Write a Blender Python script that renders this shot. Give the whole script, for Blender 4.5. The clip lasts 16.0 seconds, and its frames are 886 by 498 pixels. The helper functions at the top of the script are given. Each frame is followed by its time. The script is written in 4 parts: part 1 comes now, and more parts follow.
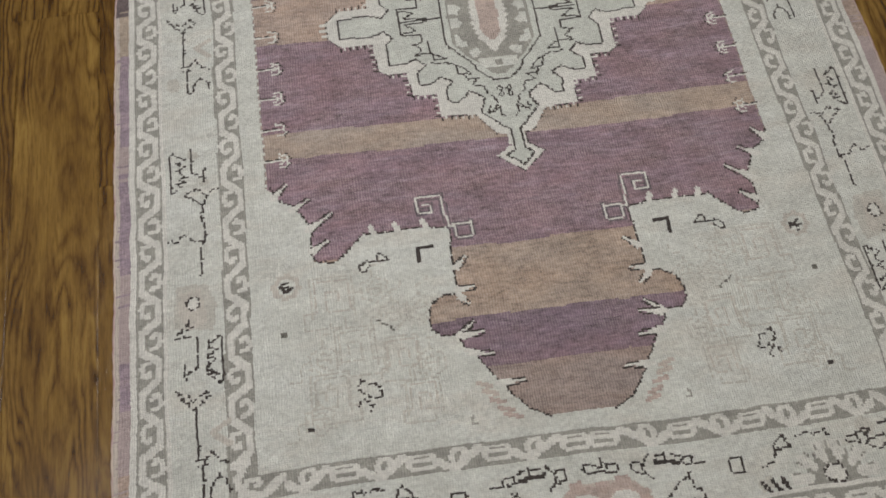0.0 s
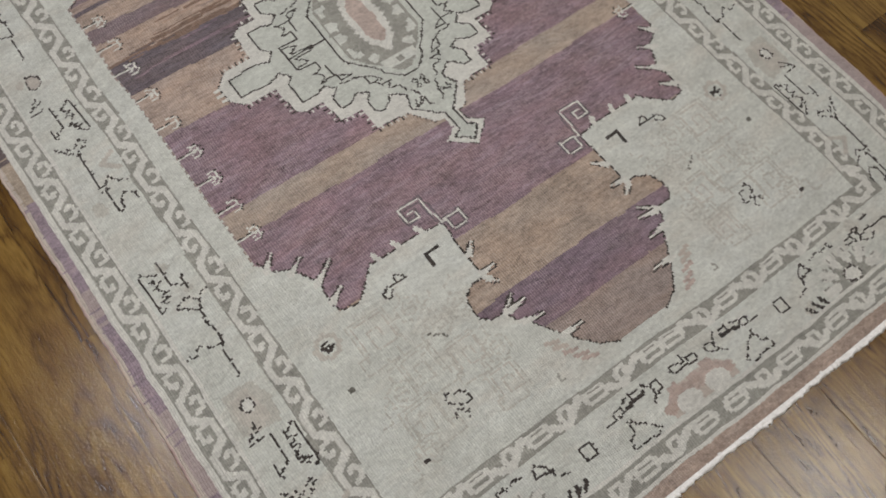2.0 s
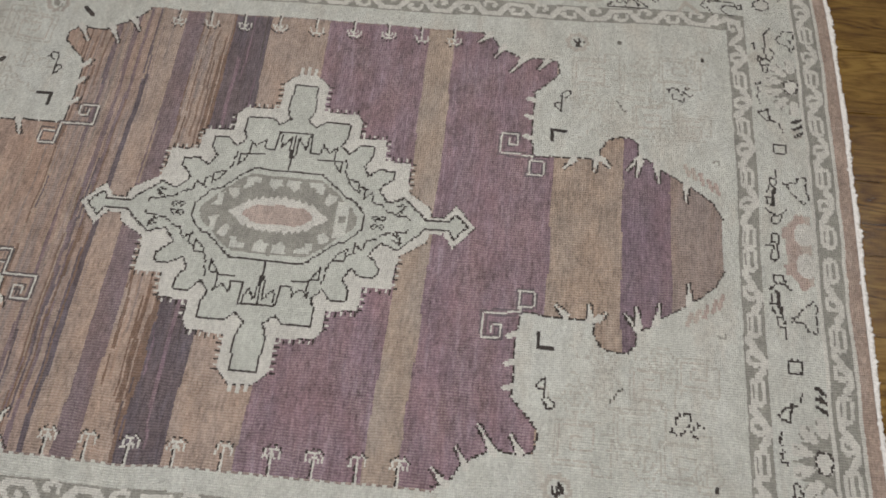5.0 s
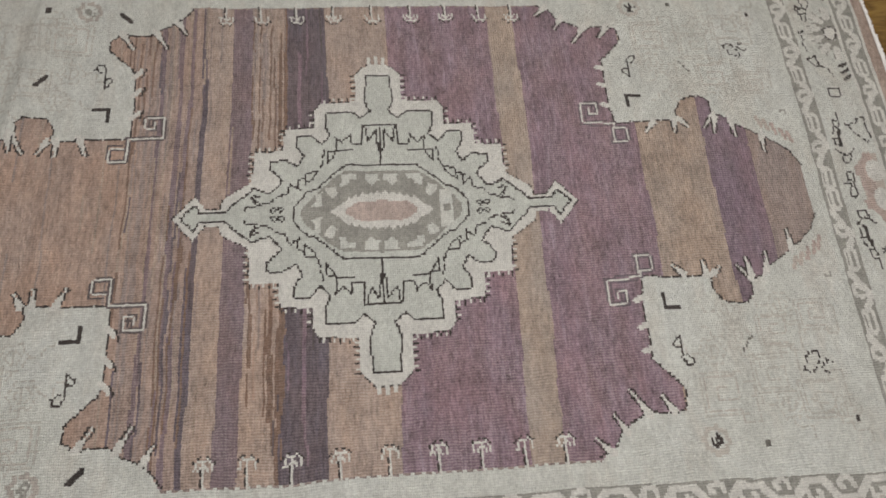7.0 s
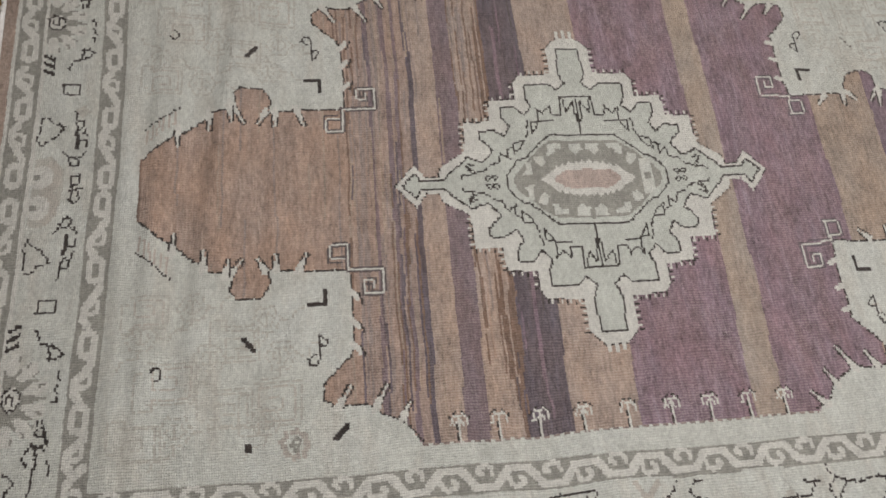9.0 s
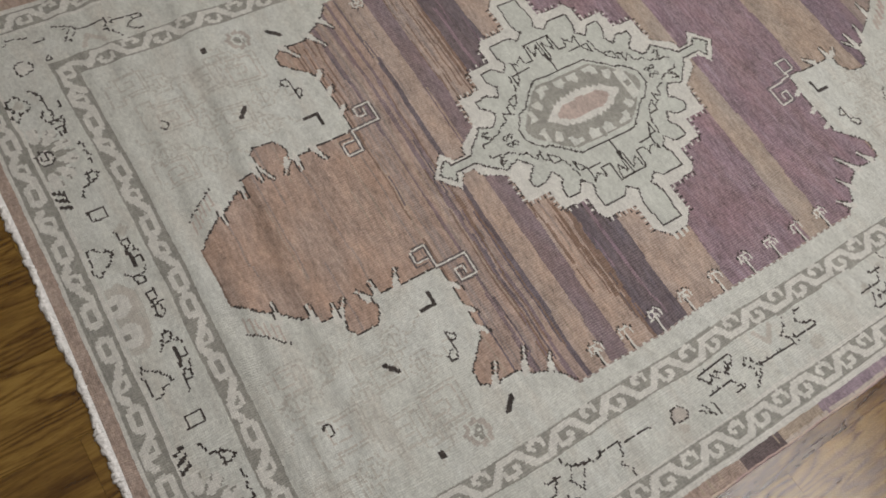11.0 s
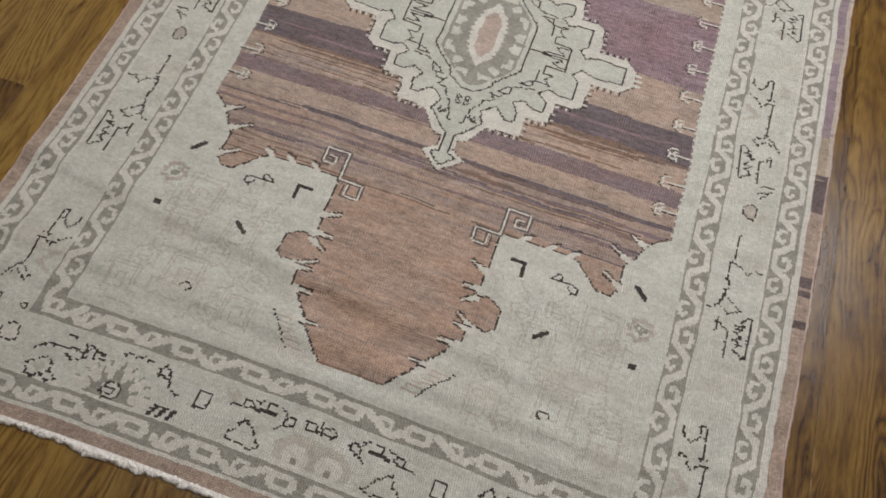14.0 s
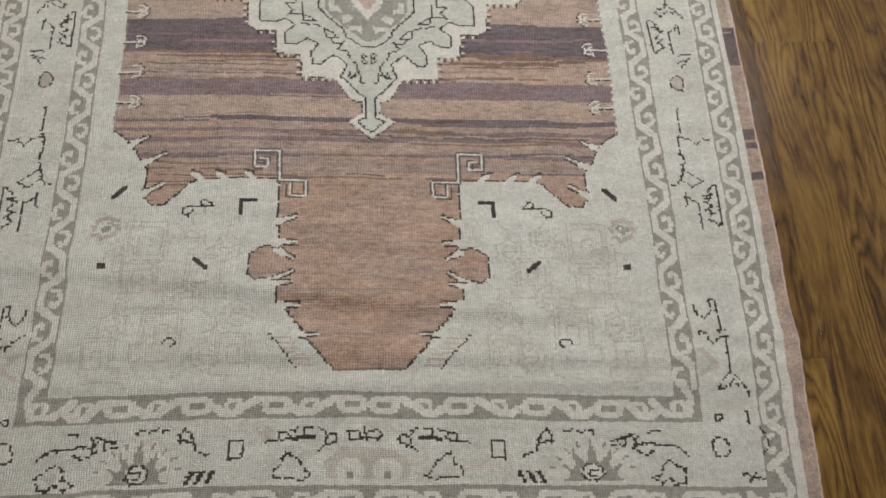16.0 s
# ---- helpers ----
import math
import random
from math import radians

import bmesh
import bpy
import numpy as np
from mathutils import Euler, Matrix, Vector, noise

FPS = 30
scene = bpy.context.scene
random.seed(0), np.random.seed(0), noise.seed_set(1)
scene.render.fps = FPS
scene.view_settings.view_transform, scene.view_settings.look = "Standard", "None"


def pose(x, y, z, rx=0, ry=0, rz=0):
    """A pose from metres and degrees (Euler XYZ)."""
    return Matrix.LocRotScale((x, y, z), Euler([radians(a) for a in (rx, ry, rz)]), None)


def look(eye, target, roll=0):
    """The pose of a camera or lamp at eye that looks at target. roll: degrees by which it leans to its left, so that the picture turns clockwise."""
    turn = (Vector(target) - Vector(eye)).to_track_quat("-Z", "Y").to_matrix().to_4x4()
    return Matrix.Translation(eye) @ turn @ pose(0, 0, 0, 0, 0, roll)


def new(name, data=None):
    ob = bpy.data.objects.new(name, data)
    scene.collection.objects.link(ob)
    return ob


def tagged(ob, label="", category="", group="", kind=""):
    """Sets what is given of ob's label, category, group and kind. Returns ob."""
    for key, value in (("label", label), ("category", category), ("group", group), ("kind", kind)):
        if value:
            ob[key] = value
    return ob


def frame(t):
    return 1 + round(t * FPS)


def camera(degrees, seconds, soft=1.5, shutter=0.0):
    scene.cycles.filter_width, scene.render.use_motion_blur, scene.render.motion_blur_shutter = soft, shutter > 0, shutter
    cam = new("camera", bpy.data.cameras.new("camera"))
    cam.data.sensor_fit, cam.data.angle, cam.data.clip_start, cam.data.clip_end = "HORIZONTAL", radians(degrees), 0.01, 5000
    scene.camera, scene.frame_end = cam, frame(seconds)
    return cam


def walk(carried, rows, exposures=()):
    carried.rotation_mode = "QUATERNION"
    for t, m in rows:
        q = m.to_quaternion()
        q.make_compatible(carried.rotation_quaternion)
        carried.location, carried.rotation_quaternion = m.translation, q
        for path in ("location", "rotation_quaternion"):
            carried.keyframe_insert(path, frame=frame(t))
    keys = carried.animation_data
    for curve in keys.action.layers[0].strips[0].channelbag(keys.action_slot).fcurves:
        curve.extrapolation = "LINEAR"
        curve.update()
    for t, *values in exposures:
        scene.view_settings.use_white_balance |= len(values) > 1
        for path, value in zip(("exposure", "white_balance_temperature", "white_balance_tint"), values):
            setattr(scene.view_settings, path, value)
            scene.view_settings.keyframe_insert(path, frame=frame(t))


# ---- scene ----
cam = camera(54.7, 16.0, soft=1.8)
PATH = [
    (0, (-0.3054, -1.2955, 1.6866), (-0.2300, -0.7104, 0.3075), -1.63),
    (0.5, (-0.4082, -1.2205, 1.7025), (-0.2955, -0.6404, 0.3238), -4.06),
    (1, (-0.4770, -1.1779, 1.6982), (-0.3069, -0.6308, 0.3120), -2.89),
    (1.5, (-0.6179, -1.1522, 1.6967), (-0.3040, -0.6629, 0.3139), 4.32),
    (2, (-0.7340, -1.1216, 1.7005), (-0.3241, -0.6858, 0.3250), 6.36),
    (2.5, (-0.8057, -1.0279, 1.6959), (-0.3287, -0.6315, 0.3301), 5.01),
    (3, (-0.8294, -0.8777, 1.7062), (-0.2945, -0.5369, 0.3469), 2.28),
    (3.5, (-0.8398, -0.7682, 1.7001), (-0.2516, -0.5105, 0.3445), 3.07),
    (3.7, (-0.8544, -0.7201, 1.6919), (-0.2480, -0.4932, 0.3388), 2.98),
    (5.8, (-0.8974, -0.2128, 1.6618), (-0.2255, -0.2652, 0.3217), 3.36),
    (6, (-0.8874, -0.1720, 1.6578), (-0.2197, -0.2369, 0.3162), 3.80),
    (6.5, (-0.8789, -0.0543, 1.6349), (-0.2252, -0.1836, 0.2910), 8.85),
    (7, (-0.8830, 0.1127, 1.6338), (-0.2441, -0.0745, 0.2897), 12.44),
    (7.5, (-0.8943, 0.2641, 1.6381), (-0.2739, 0.0466, 0.2899), 14.18),
    (8, (-0.9091, 0.3817, 1.6315), (-0.3001, 0.1306, 0.2839), 17.55),
    (8.5, (-0.8984, 0.5198, 1.6301), (-0.2942, 0.2759, 0.2790), 18.12),
    (9, (-0.8915, 0.6616, 1.6312), (-0.2904, 0.4099, 0.2802), 17.96),
    (9.2, (-0.8881, 0.7033, 1.6356), (-0.2939, 0.4333, 0.2850), 18.29),
    (11.3, (-0.7588, 1.2071, 1.6695), (-0.2984, 0.6764, 0.3442), 14.89),
    (11.5, (-0.7462, 1.2361, 1.6826), (-0.2997, 0.6901, 0.3587), 14.84),
    (12, (-0.6448, 1.3074, 1.6746), (-0.2507, 0.7099, 0.3564), 15.81),
    (12.5, (-0.5184, 1.3646, 1.6730), (-0.1637, 0.7377, 0.3573), 14.43),
    (13, (-0.4399, 1.4015, 1.6678), (-0.1403, 0.7490, 0.3507), 12.82),
    (13.5, (-0.3554, 1.4581, 1.6674), (-0.1429, 0.7841, 0.3443), 10.19),
    (14, (-0.2744, 1.5101, 1.6703), (-0.1331, 0.8163, 0.3479), 7.45),
    (14.5, (-0.1999, 1.5797, 1.6805), (-0.1413, 0.8801, 0.3549), 7.88),
    (15, (-0.1223, 1.5513, 1.6713), (-0.1342, 0.8516, 0.3446), 7.10),
    (15.5, (-0.0720, 1.4625, 1.6591), (-0.1378, 0.7951, 0.3173), 7.01),
    (16, (-0.0337, 1.4438, 1.6553), (-0.1424, 0.8401, 0.2865), 8.26),
]

EXPOSURES = [(0.0, -0.24, 6430, 11), (1.0, -0.19, 6430, 11), (1.6, -0.28, 6430, 11), (3.5, -0.28, 6440, 11), (7.0, -0.27, 6530, 12), (9.2, -0.23, 6530, 12), (11.3, -0.21, 6580, 12), (12.5, -0.26, 6630, 12), (13.5, -0.13, 6640, 12), (14.5, -0.1, 6630, 12), (16.0, -0.04, 6610, 11)]
walk(cam, [(t, look(eye, target, roll)) for t, eye, target, roll in PATH], EXPOSURES)

# ---- light ----
CEILING = 2.55
world = bpy.data.worlds.new("world")
scene.world = world
world.use_nodes = True
world.node_tree.nodes["Background"].inputs["Color"].default_value = (0.8, 0.87, 1.0, 1)
world.node_tree.nodes["Background"].inputs["Strength"].default_value = 0.3


def area_lamp(name, m, w, h, watts, colour):
    data = bpy.data.lights.new(name, "AREA")
    data.shape, data.size, data.size_y, data.energy, data.color = "RECTANGLE", w, h, watts, colour
    ob = new(name, data)
    ob.matrix_world = m
    return ob


# two ceiling lamps placed by the floor sheen, then four unseen fills added over the rug; whiter on the one side and
# warmer on the other
COOL, WARM = (0.995, 0.972, 0.955), (1.0, 0.955, 0.87)
for x, y, w, h, watts, tint in ((-1.36, -1.2, 0.5, 0.9, 16, COOL), (1.15, -1.95, 0.6, 0.5, 15, WARM), (-0.5, 0.32, 0.8, 0.5, 31, COOL), (0.55, 0.32, 0.8, 0.5, 10, WARM), (-0.48, -0.5, 0.8, 0.5, 17, COOL), (0.55, -0.5, 0.8, 0.5, 8, WARM)):
    area_lamp("ceiling_lamp", look((x, y, CEILING - 0.04), (x, y, 0)), w, h, watts, tint)


# ---- materials ----
class Nodes:
    """A short way to write a node material."""

    def __init__(self, name):
        self.mat = bpy.data.materials.new(name)
        self.mat.use_nodes = True
        self.tree = self.mat.node_tree
        self.bsdf = self.tree.nodes["Principled BSDF"]

    def add(self, kind, ins=None, **props):
        node = self.tree.nodes.new(kind)
        if "operation" in props:
            node.operation = props["operation"]
        if "uv_map" in props:
            node.uv_map = props["uv_map"]
        if "data_type" in props:
            node.data_type, node.blend_type = props["data_type"], props["blend_type"]
        for key, value in (ins or {}).items():
            self.set(node.inputs[key], value)
        return node

    def set(self, socket, value):
        if isinstance(value, bpy.types.NodeSocket):
            self.tree.links.new(value, socket)
        else:
            socket.default_value = value

    def math(self, op, a, b=0.0, c=0.0):
        return self.add("ShaderNodeMath", {0: a, 1: b, 2: c}, operation=op).outputs[0]

    def noise(self, vector, scale, detail=4.0, rough=0.6, distort=0.0):
        return self.add("ShaderNodeTexNoise", {"Vector": vector, "Scale": scale, "Detail": detail, "Roughness": rough, "Distortion": distort}).outputs["Fac"]

    def ramp(self, fac, *stops):
        node = self.add("ShaderNodeValToRGB", {"Fac": fac})
        els = node.color_ramp.elements
        while len(els) < len(stops):
            els.new(0.5)
        for el, (at, colour) in zip(els, stops):
            el.position, el.color = at, (*colour, 1) if len(colour) == 3 else colour
        return node.outputs["Color"]

    def mix(self, fac, a, b, blend="MIX"):
        node = self.add("ShaderNodeMix", {0: fac, 6: a, 7: b}, data_type="RGBA", blend_type=blend)
        return node.outputs[2]

    def scaled(self, vector, x, y, z):
        return self.add("ShaderNodeVectorMath", {0: vector, 1: (x, y, z)}, operation="MULTIPLY").outputs[0]

    def bump(self, height, strength, distance):
        self.set(self.bsdf.inputs["Normal"], self.add("ShaderNodeBump", {"Height": height, "Strength": strength, "Distance": distance}).outputs[0])


def wool(name, colour, abrash=0.2, mottle=0.3, second=None, warp=0.0, stain=None, rib_shading=0.19):
    """Hand-knotted wool pile: ribs along the warp, rows of knots, streaky dye, and groove shade painted into the
    colour; warp: how much pale foundation shows and how strong the painted rib shade is; stain: (pale, tinged) patches.
    """
    n = Nodes(name)
    uv = n.add("ShaderNodeUVMap", uv_map="knots").outputs[0]
    waver = n.noise(n.scaled(uv, 0.05, 0.02, 1), 1.0, 3, 0.6)
    sep = n.add("ShaderNodeSeparateXYZ", {0: uv})
    jitter = n.noise(n.scaled(uv, 0.22, 0.16, 1), 1.0, 3, 0.7)
    u = n.math("MULTIPLY_ADD", jitter, 0.8, n.math("MULTIPLY_ADD", waver, 3.0, n.math("MULTIPLY", sep.outputs[0], 0.78 if warp else 0.85)))
    v = n.math("MULTIPLY_ADD", jitter, 1.4, sep.outputs[1])
    streak = n.noise(n.scaled(uv, *((0.034, 0.28, 1) if warp else (0.06, 0.12, 1))), 1.0, 6, 0.7)
    dashes = n.noise(n.scaled(uv, *((0.17, 0.60, 1) if warp else (0.34, 0.52, 1))), 1.0, 4, 0.72)
    blot = n.noise(n.scaled(uv, 0.045, 0.080, 1), 1.0, 7, 0.72)
    hue = n.noise(n.scaled(uv, 0.020, 0.050, 1), 1.0, 4, 0.6)
    each = n.add("ShaderNodeTexWhiteNoise", {"Vector": n.add("ShaderNodeVectorMath", {0: uv}, operation="FLOOR").outputs[0]}).outputs["Value"]
    dark = tuple(c * (1 - abrash) for c in colour)
    light = tuple(min(1, c * (1 + abrash)) for c in (second or colour))
    base = n.ramp(streak, (0.34, dark), (0.5, colour), (0.66, light))
    if warp:
        base = n.mix(n.ramp(hue, (0.42, (0, 0, 0)), (0.62, (0.7, 0.7, 0.7))), base, tuple(c * f for c, f in zip(colour, (1.10, 1.00, 0.90))) + (1,))
    if stain:
        wide = n.noise(n.scaled(uv, 0.022, 0.026, 1), 1.0, 6, 0.68, 0.6)
        base = n.mix(n.ramp(wide, (0.46, (0, 0, 0)), (0.68, (0.85, 0.85, 0.85))), base, (*stain[0], 1))
        base = n.mix(n.ramp(hue, (0.50, (0, 0, 0)), (0.68, (0.8, 0.8, 0.8))), base, (*stain[1], 1))
    tone = n.math("MULTIPLY_ADD", n.math("SUBTRACT", blot, 0.5), 3.2 * mottle, 1.0)
    tone = n.math("MULTIPLY_ADD", n.math("SUBTRACT", dashes, 0.5), 3.6 * mottle, tone)
    tone = n.math("MULTIPLY_ADD", n.math("SUBTRACT", each, 0.5), 0.55 * mottle, tone)
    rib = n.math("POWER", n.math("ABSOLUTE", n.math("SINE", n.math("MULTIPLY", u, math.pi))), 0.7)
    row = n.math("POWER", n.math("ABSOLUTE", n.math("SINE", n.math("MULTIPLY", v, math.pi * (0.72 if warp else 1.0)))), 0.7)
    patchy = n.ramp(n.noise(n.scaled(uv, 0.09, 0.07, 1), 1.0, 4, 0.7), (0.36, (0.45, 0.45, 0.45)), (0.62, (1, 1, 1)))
    # shade of the grooves between ribs and rows, painted into the colour, uneven in patches
    rib_shade = n.math("MULTIPLY", n.math("SUBTRACT", rib, 0.68), patchy)
    row_shade = n.math("MULTIPLY", n.math("SUBTRACT", row, 0.68), patchy)
    tone = n.math("MULTIPLY", tone, n.math("MULTIPLY_ADD", rib_shade, min(0.36, 1.3 * warp) if warp else rib_shading, 1.0))
    tone = n.math("MULTIPLY", tone, n.math("MULTIPLY_ADD", row_shade, 0.03 if warp else 0.22, 1.0))
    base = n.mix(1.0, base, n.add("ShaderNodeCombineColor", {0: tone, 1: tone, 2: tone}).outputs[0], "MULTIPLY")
    if warp:
        bare = n.ramp(n.noise(n.scaled(uv, 0.03, 0.05, 1), 1.0, 5, 0.7), (0.36, (0.25, 0.25, 0.25)), (0.60, (1, 1, 1)))
        nubs = n.math("MULTIPLY", n.math("POWER", rib, 1.6), n.math("MULTIPLY_ADD", row, 0.45, 0.55))
        specks = n.ramp(n.math("MULTIPLY_ADD", n.math("SUBTRACT", dashes, 0.5), 0.9, n.math("MULTIPLY_ADD", each, 0.20, nubs)), (0.62, (0, 0, 0)), (1.05, (1, 1, 1)))
        base = n.mix(n.math("MULTIPLY", n.math("MULTIPLY", specks, bare), 1.25 * warp), base, (0.50, 0.44, 0.405, 1))
    fluff = n.noise(uv, 1.9, 4, 0.7)
    pile = n.math("ADD", n.math("MULTIPLY", rib, 0.9 if warp else 0.8), n.math("ADD", n.math("MULTIPLY", row, 0.5), n.math("MULTIPLY", n.math("ADD", fluff, n.math("MULTIPLY", each, 0.6)), 1.0)))
    n.set(n.bsdf.inputs["Base Color"], base)
    n.bsdf.inputs["Roughness"].default_value = 0.92
    n.bsdf.inputs["Specular IOR Level"].default_value = 0.15
    n.bsdf.inputs["Sheen Weight"].default_value = 0.10
    n.bsdf.inputs["Sheen Roughness"].default_value = 0.6
    n.bump(pile, 1.0, 0.0026)
    return n.mat


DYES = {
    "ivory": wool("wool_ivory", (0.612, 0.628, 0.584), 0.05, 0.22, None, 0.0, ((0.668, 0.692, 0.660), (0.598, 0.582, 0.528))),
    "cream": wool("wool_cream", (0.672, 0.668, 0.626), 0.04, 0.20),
    "taupe": wool("wool_taupe", (0.325, 0.322, 0.290), 0.06, 0.30, rib_shading=0.42),
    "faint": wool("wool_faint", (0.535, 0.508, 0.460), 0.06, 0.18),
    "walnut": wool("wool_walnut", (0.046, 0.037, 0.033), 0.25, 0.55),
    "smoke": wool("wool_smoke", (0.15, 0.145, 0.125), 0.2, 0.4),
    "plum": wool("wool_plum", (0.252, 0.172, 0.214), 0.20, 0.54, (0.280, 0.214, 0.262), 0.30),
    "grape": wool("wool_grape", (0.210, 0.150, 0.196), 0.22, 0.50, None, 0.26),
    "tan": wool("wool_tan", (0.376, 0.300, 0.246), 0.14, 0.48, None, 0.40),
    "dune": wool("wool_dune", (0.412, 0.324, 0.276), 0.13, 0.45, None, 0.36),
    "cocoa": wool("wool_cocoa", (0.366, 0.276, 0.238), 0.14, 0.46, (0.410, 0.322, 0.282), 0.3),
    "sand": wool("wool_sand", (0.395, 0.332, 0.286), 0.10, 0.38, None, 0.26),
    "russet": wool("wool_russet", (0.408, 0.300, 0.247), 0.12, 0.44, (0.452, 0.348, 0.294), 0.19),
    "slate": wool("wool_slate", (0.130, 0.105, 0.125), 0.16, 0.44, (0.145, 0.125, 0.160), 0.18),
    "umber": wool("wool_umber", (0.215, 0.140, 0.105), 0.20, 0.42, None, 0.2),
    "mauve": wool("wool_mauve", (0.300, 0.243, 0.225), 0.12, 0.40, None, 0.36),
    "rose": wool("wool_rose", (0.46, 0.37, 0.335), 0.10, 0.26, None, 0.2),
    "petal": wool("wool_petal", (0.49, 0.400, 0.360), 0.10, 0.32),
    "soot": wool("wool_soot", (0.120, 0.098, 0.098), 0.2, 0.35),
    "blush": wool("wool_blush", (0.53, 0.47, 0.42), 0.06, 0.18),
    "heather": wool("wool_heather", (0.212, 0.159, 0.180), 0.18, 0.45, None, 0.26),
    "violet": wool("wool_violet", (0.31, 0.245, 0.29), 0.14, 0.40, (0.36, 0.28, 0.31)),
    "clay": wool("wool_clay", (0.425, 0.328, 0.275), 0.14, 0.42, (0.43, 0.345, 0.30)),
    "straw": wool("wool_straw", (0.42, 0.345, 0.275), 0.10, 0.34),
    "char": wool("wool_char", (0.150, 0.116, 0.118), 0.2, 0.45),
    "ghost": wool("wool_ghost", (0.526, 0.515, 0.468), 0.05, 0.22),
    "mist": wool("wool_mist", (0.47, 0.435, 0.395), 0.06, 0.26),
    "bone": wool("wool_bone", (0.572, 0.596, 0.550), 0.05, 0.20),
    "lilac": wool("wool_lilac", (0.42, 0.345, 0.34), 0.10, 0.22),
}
DYE_NAMES = list(DYES)


def cotton():
    n = Nodes("cotton_fringe")
    co = n.add("ShaderNodeTexCoord").outputs["Object"]
    f = n.noise(co, 160, 4, 0.7)
    n.set(n.bsdf.inputs["Base Color"], n.ramp(f, (0.3, (0.70, 0.69, 0.675)), (0.7, (0.88, 0.875, 0.865))))
    n.bsdf.inputs["Roughness"].default_value = 0.95
    n.bump(f, 0.9, 0.003)
    return n.mat


def laminate(name, tone):
    """Golden-brown wood-look strips: long wavering grain, flame figure, dark heartwood patches and fine pores; tone: lighter or darker print."""
    n = Nodes(name)
    co = n.add("ShaderNodeTexCoord").outputs["Object"]
    rnd = n.add("ShaderNodeObjectInfo").outputs["Random"]
    shift = n.add("ShaderNodeCombineXYZ", {0: n.math("MULTIPLY", rnd, 37.0), 1: n.math("MULTIPLY", rnd, 91.0), 2: n.math("MULTIPLY", rnd, 13.0)}).outputs[0]
    p = n.add("ShaderNodeVectorMath", {0: co, 1: shift}, operation="ADD").outputs[0]
    x = n.add("ShaderNodeSeparateXYZ", {0: co}).outputs[0]
    drift = n.noise(n.scaled(p, 8.0, 1.3, 1), 1.0, 2, 0.5)
    quiver = n.noise(n.scaled(p, 22.0, 3.4, 1), 1.0, 5, 0.68)
    phase = n.math("MULTIPLY_ADD", x, 42.0, n.math("MULTIPLY_ADD", drift, 17.0, n.math("MULTIPLY", quiver, 2.6)))
    rings = n.math("POWER", n.math("MULTIPLY", n.math("PINGPONG", phase, 0.5), 2.0), 0.6)
    fine = n.noise(n.scaled(p, 420, 22.0, 1), 1.0, 3, 0.7)
    pores = n.noise(n.scaled(p, 260, 24.0, 1), 1.0, 2, 0.6)
    streak = n.noise(n.scaled(p, 70, 4.0, 1), 1.0, 5, 0.65)
    patch = n.noise(n.scaled(p, 9, 2.2, 1), 1.0, 6, 0.66, 0.8)
    figure = n.ramp(n.noise(n.scaled(p, 9.0, 1.6, 1), 1.0, 3, 0.6), (0.36, (0.15, 0.15, 0.15)), (0.60, (1, 1, 1)))
    fac = n.math("MULTIPLY_ADD", n.math("MULTIPLY", n.math("SUBTRACT", rings, 0.6), figure), 0.30, n.math("MULTIPLY", fine, 0.22))
    fac = n.math("MULTIPLY_ADD", streak, 0.36, fac)
    fac = n.math("MULTIPLY_ADD", patch, 0.66, fac)
    fac = n.math("MULTIPLY_ADD", n.math("SUBTRACT", rnd, 0.5), 0.16, n.math("ADD", fac, tone))
    base = n.ramp(fac, (0.45, (0.026, 0.011, 0.003)), (0.575, (0.076, 0.037, 0.009)), (0.70, (0.142, 0.079, 0.018)), (0.88, (0.232, 0.142, 0.035)))
    dark = n.ramp(pores, (0.34, (0.45, 0.38, 0.34)), (0.47, (1, 1, 1)))
    base = n.mix(0.45, base, dark, "MULTIPLY")
    n.set(n.bsdf.inputs["Base Color"], base)
    emboss = n.noise(n.scaled(co, 260, 170, 1), 1.0, 3, 0.65)
    n.set(n.bsdf.inputs["Roughness"], n.math("MULTIPLY_ADD", emboss, 0.16, 0.09))
    n.bsdf.inputs["Specular IOR Level"].default_value = 0.95
    n.bump(n.math("ADD", n.math("MULTIPLY", emboss, 1.0), n.math("MULTIPLY", pores, 0.5)), 0.5, 0.0011)
    return n.mat


def plaster(name, colour):
    n = Nodes(name)
    co = n.add("ShaderNodeTexCoord").outputs["Object"]
    f = n.noise(co, 60, 5, 0.6)
    n.set(n.bsdf.inputs["Base Color"], n.ramp(n.noise(co, 1.3, 4), (0.3, tuple(c * 0.95 for c in colour)), (0.7, colour)))
    n.bsdf.inputs["Roughness"].default_value = 0.85
    n.bump(f, 0.15, 0.002)
    return n.mat


COTTON, WOOD, WOOD_DARK, WALL, CEIL = cotton(), laminate("golden_wood_laminate", 0.11), laminate("dark_wood_laminate", 0.0), plaster("wall_paint", (0.40, 0.38, 0.35)), plaster("ceiling_paint", (0.80, 0.79, 0.77))
JOINT = plaster("board_core", (0.05, 0.035, 0.02))


# ---- building helpers ----
def mesh_ob(name, verts, faces, material=None, parent=None, label=""):
    me = bpy.data.meshes.new(name)
    me.from_pydata(verts, [], faces)
    if material:
        me.materials.append(material)
    ob = new(name, me)
    ob.parent = parent
    return tagged(ob, label=label)


def part(name, bm, material, parent, label=""):
    me = bpy.data.meshes.new(name)
    bm.to_mesh(me)
    bm.free()
    me.materials.append(material)
    ob = new(name, me)
    ob.parent = parent
    return tagged(ob, label=label)


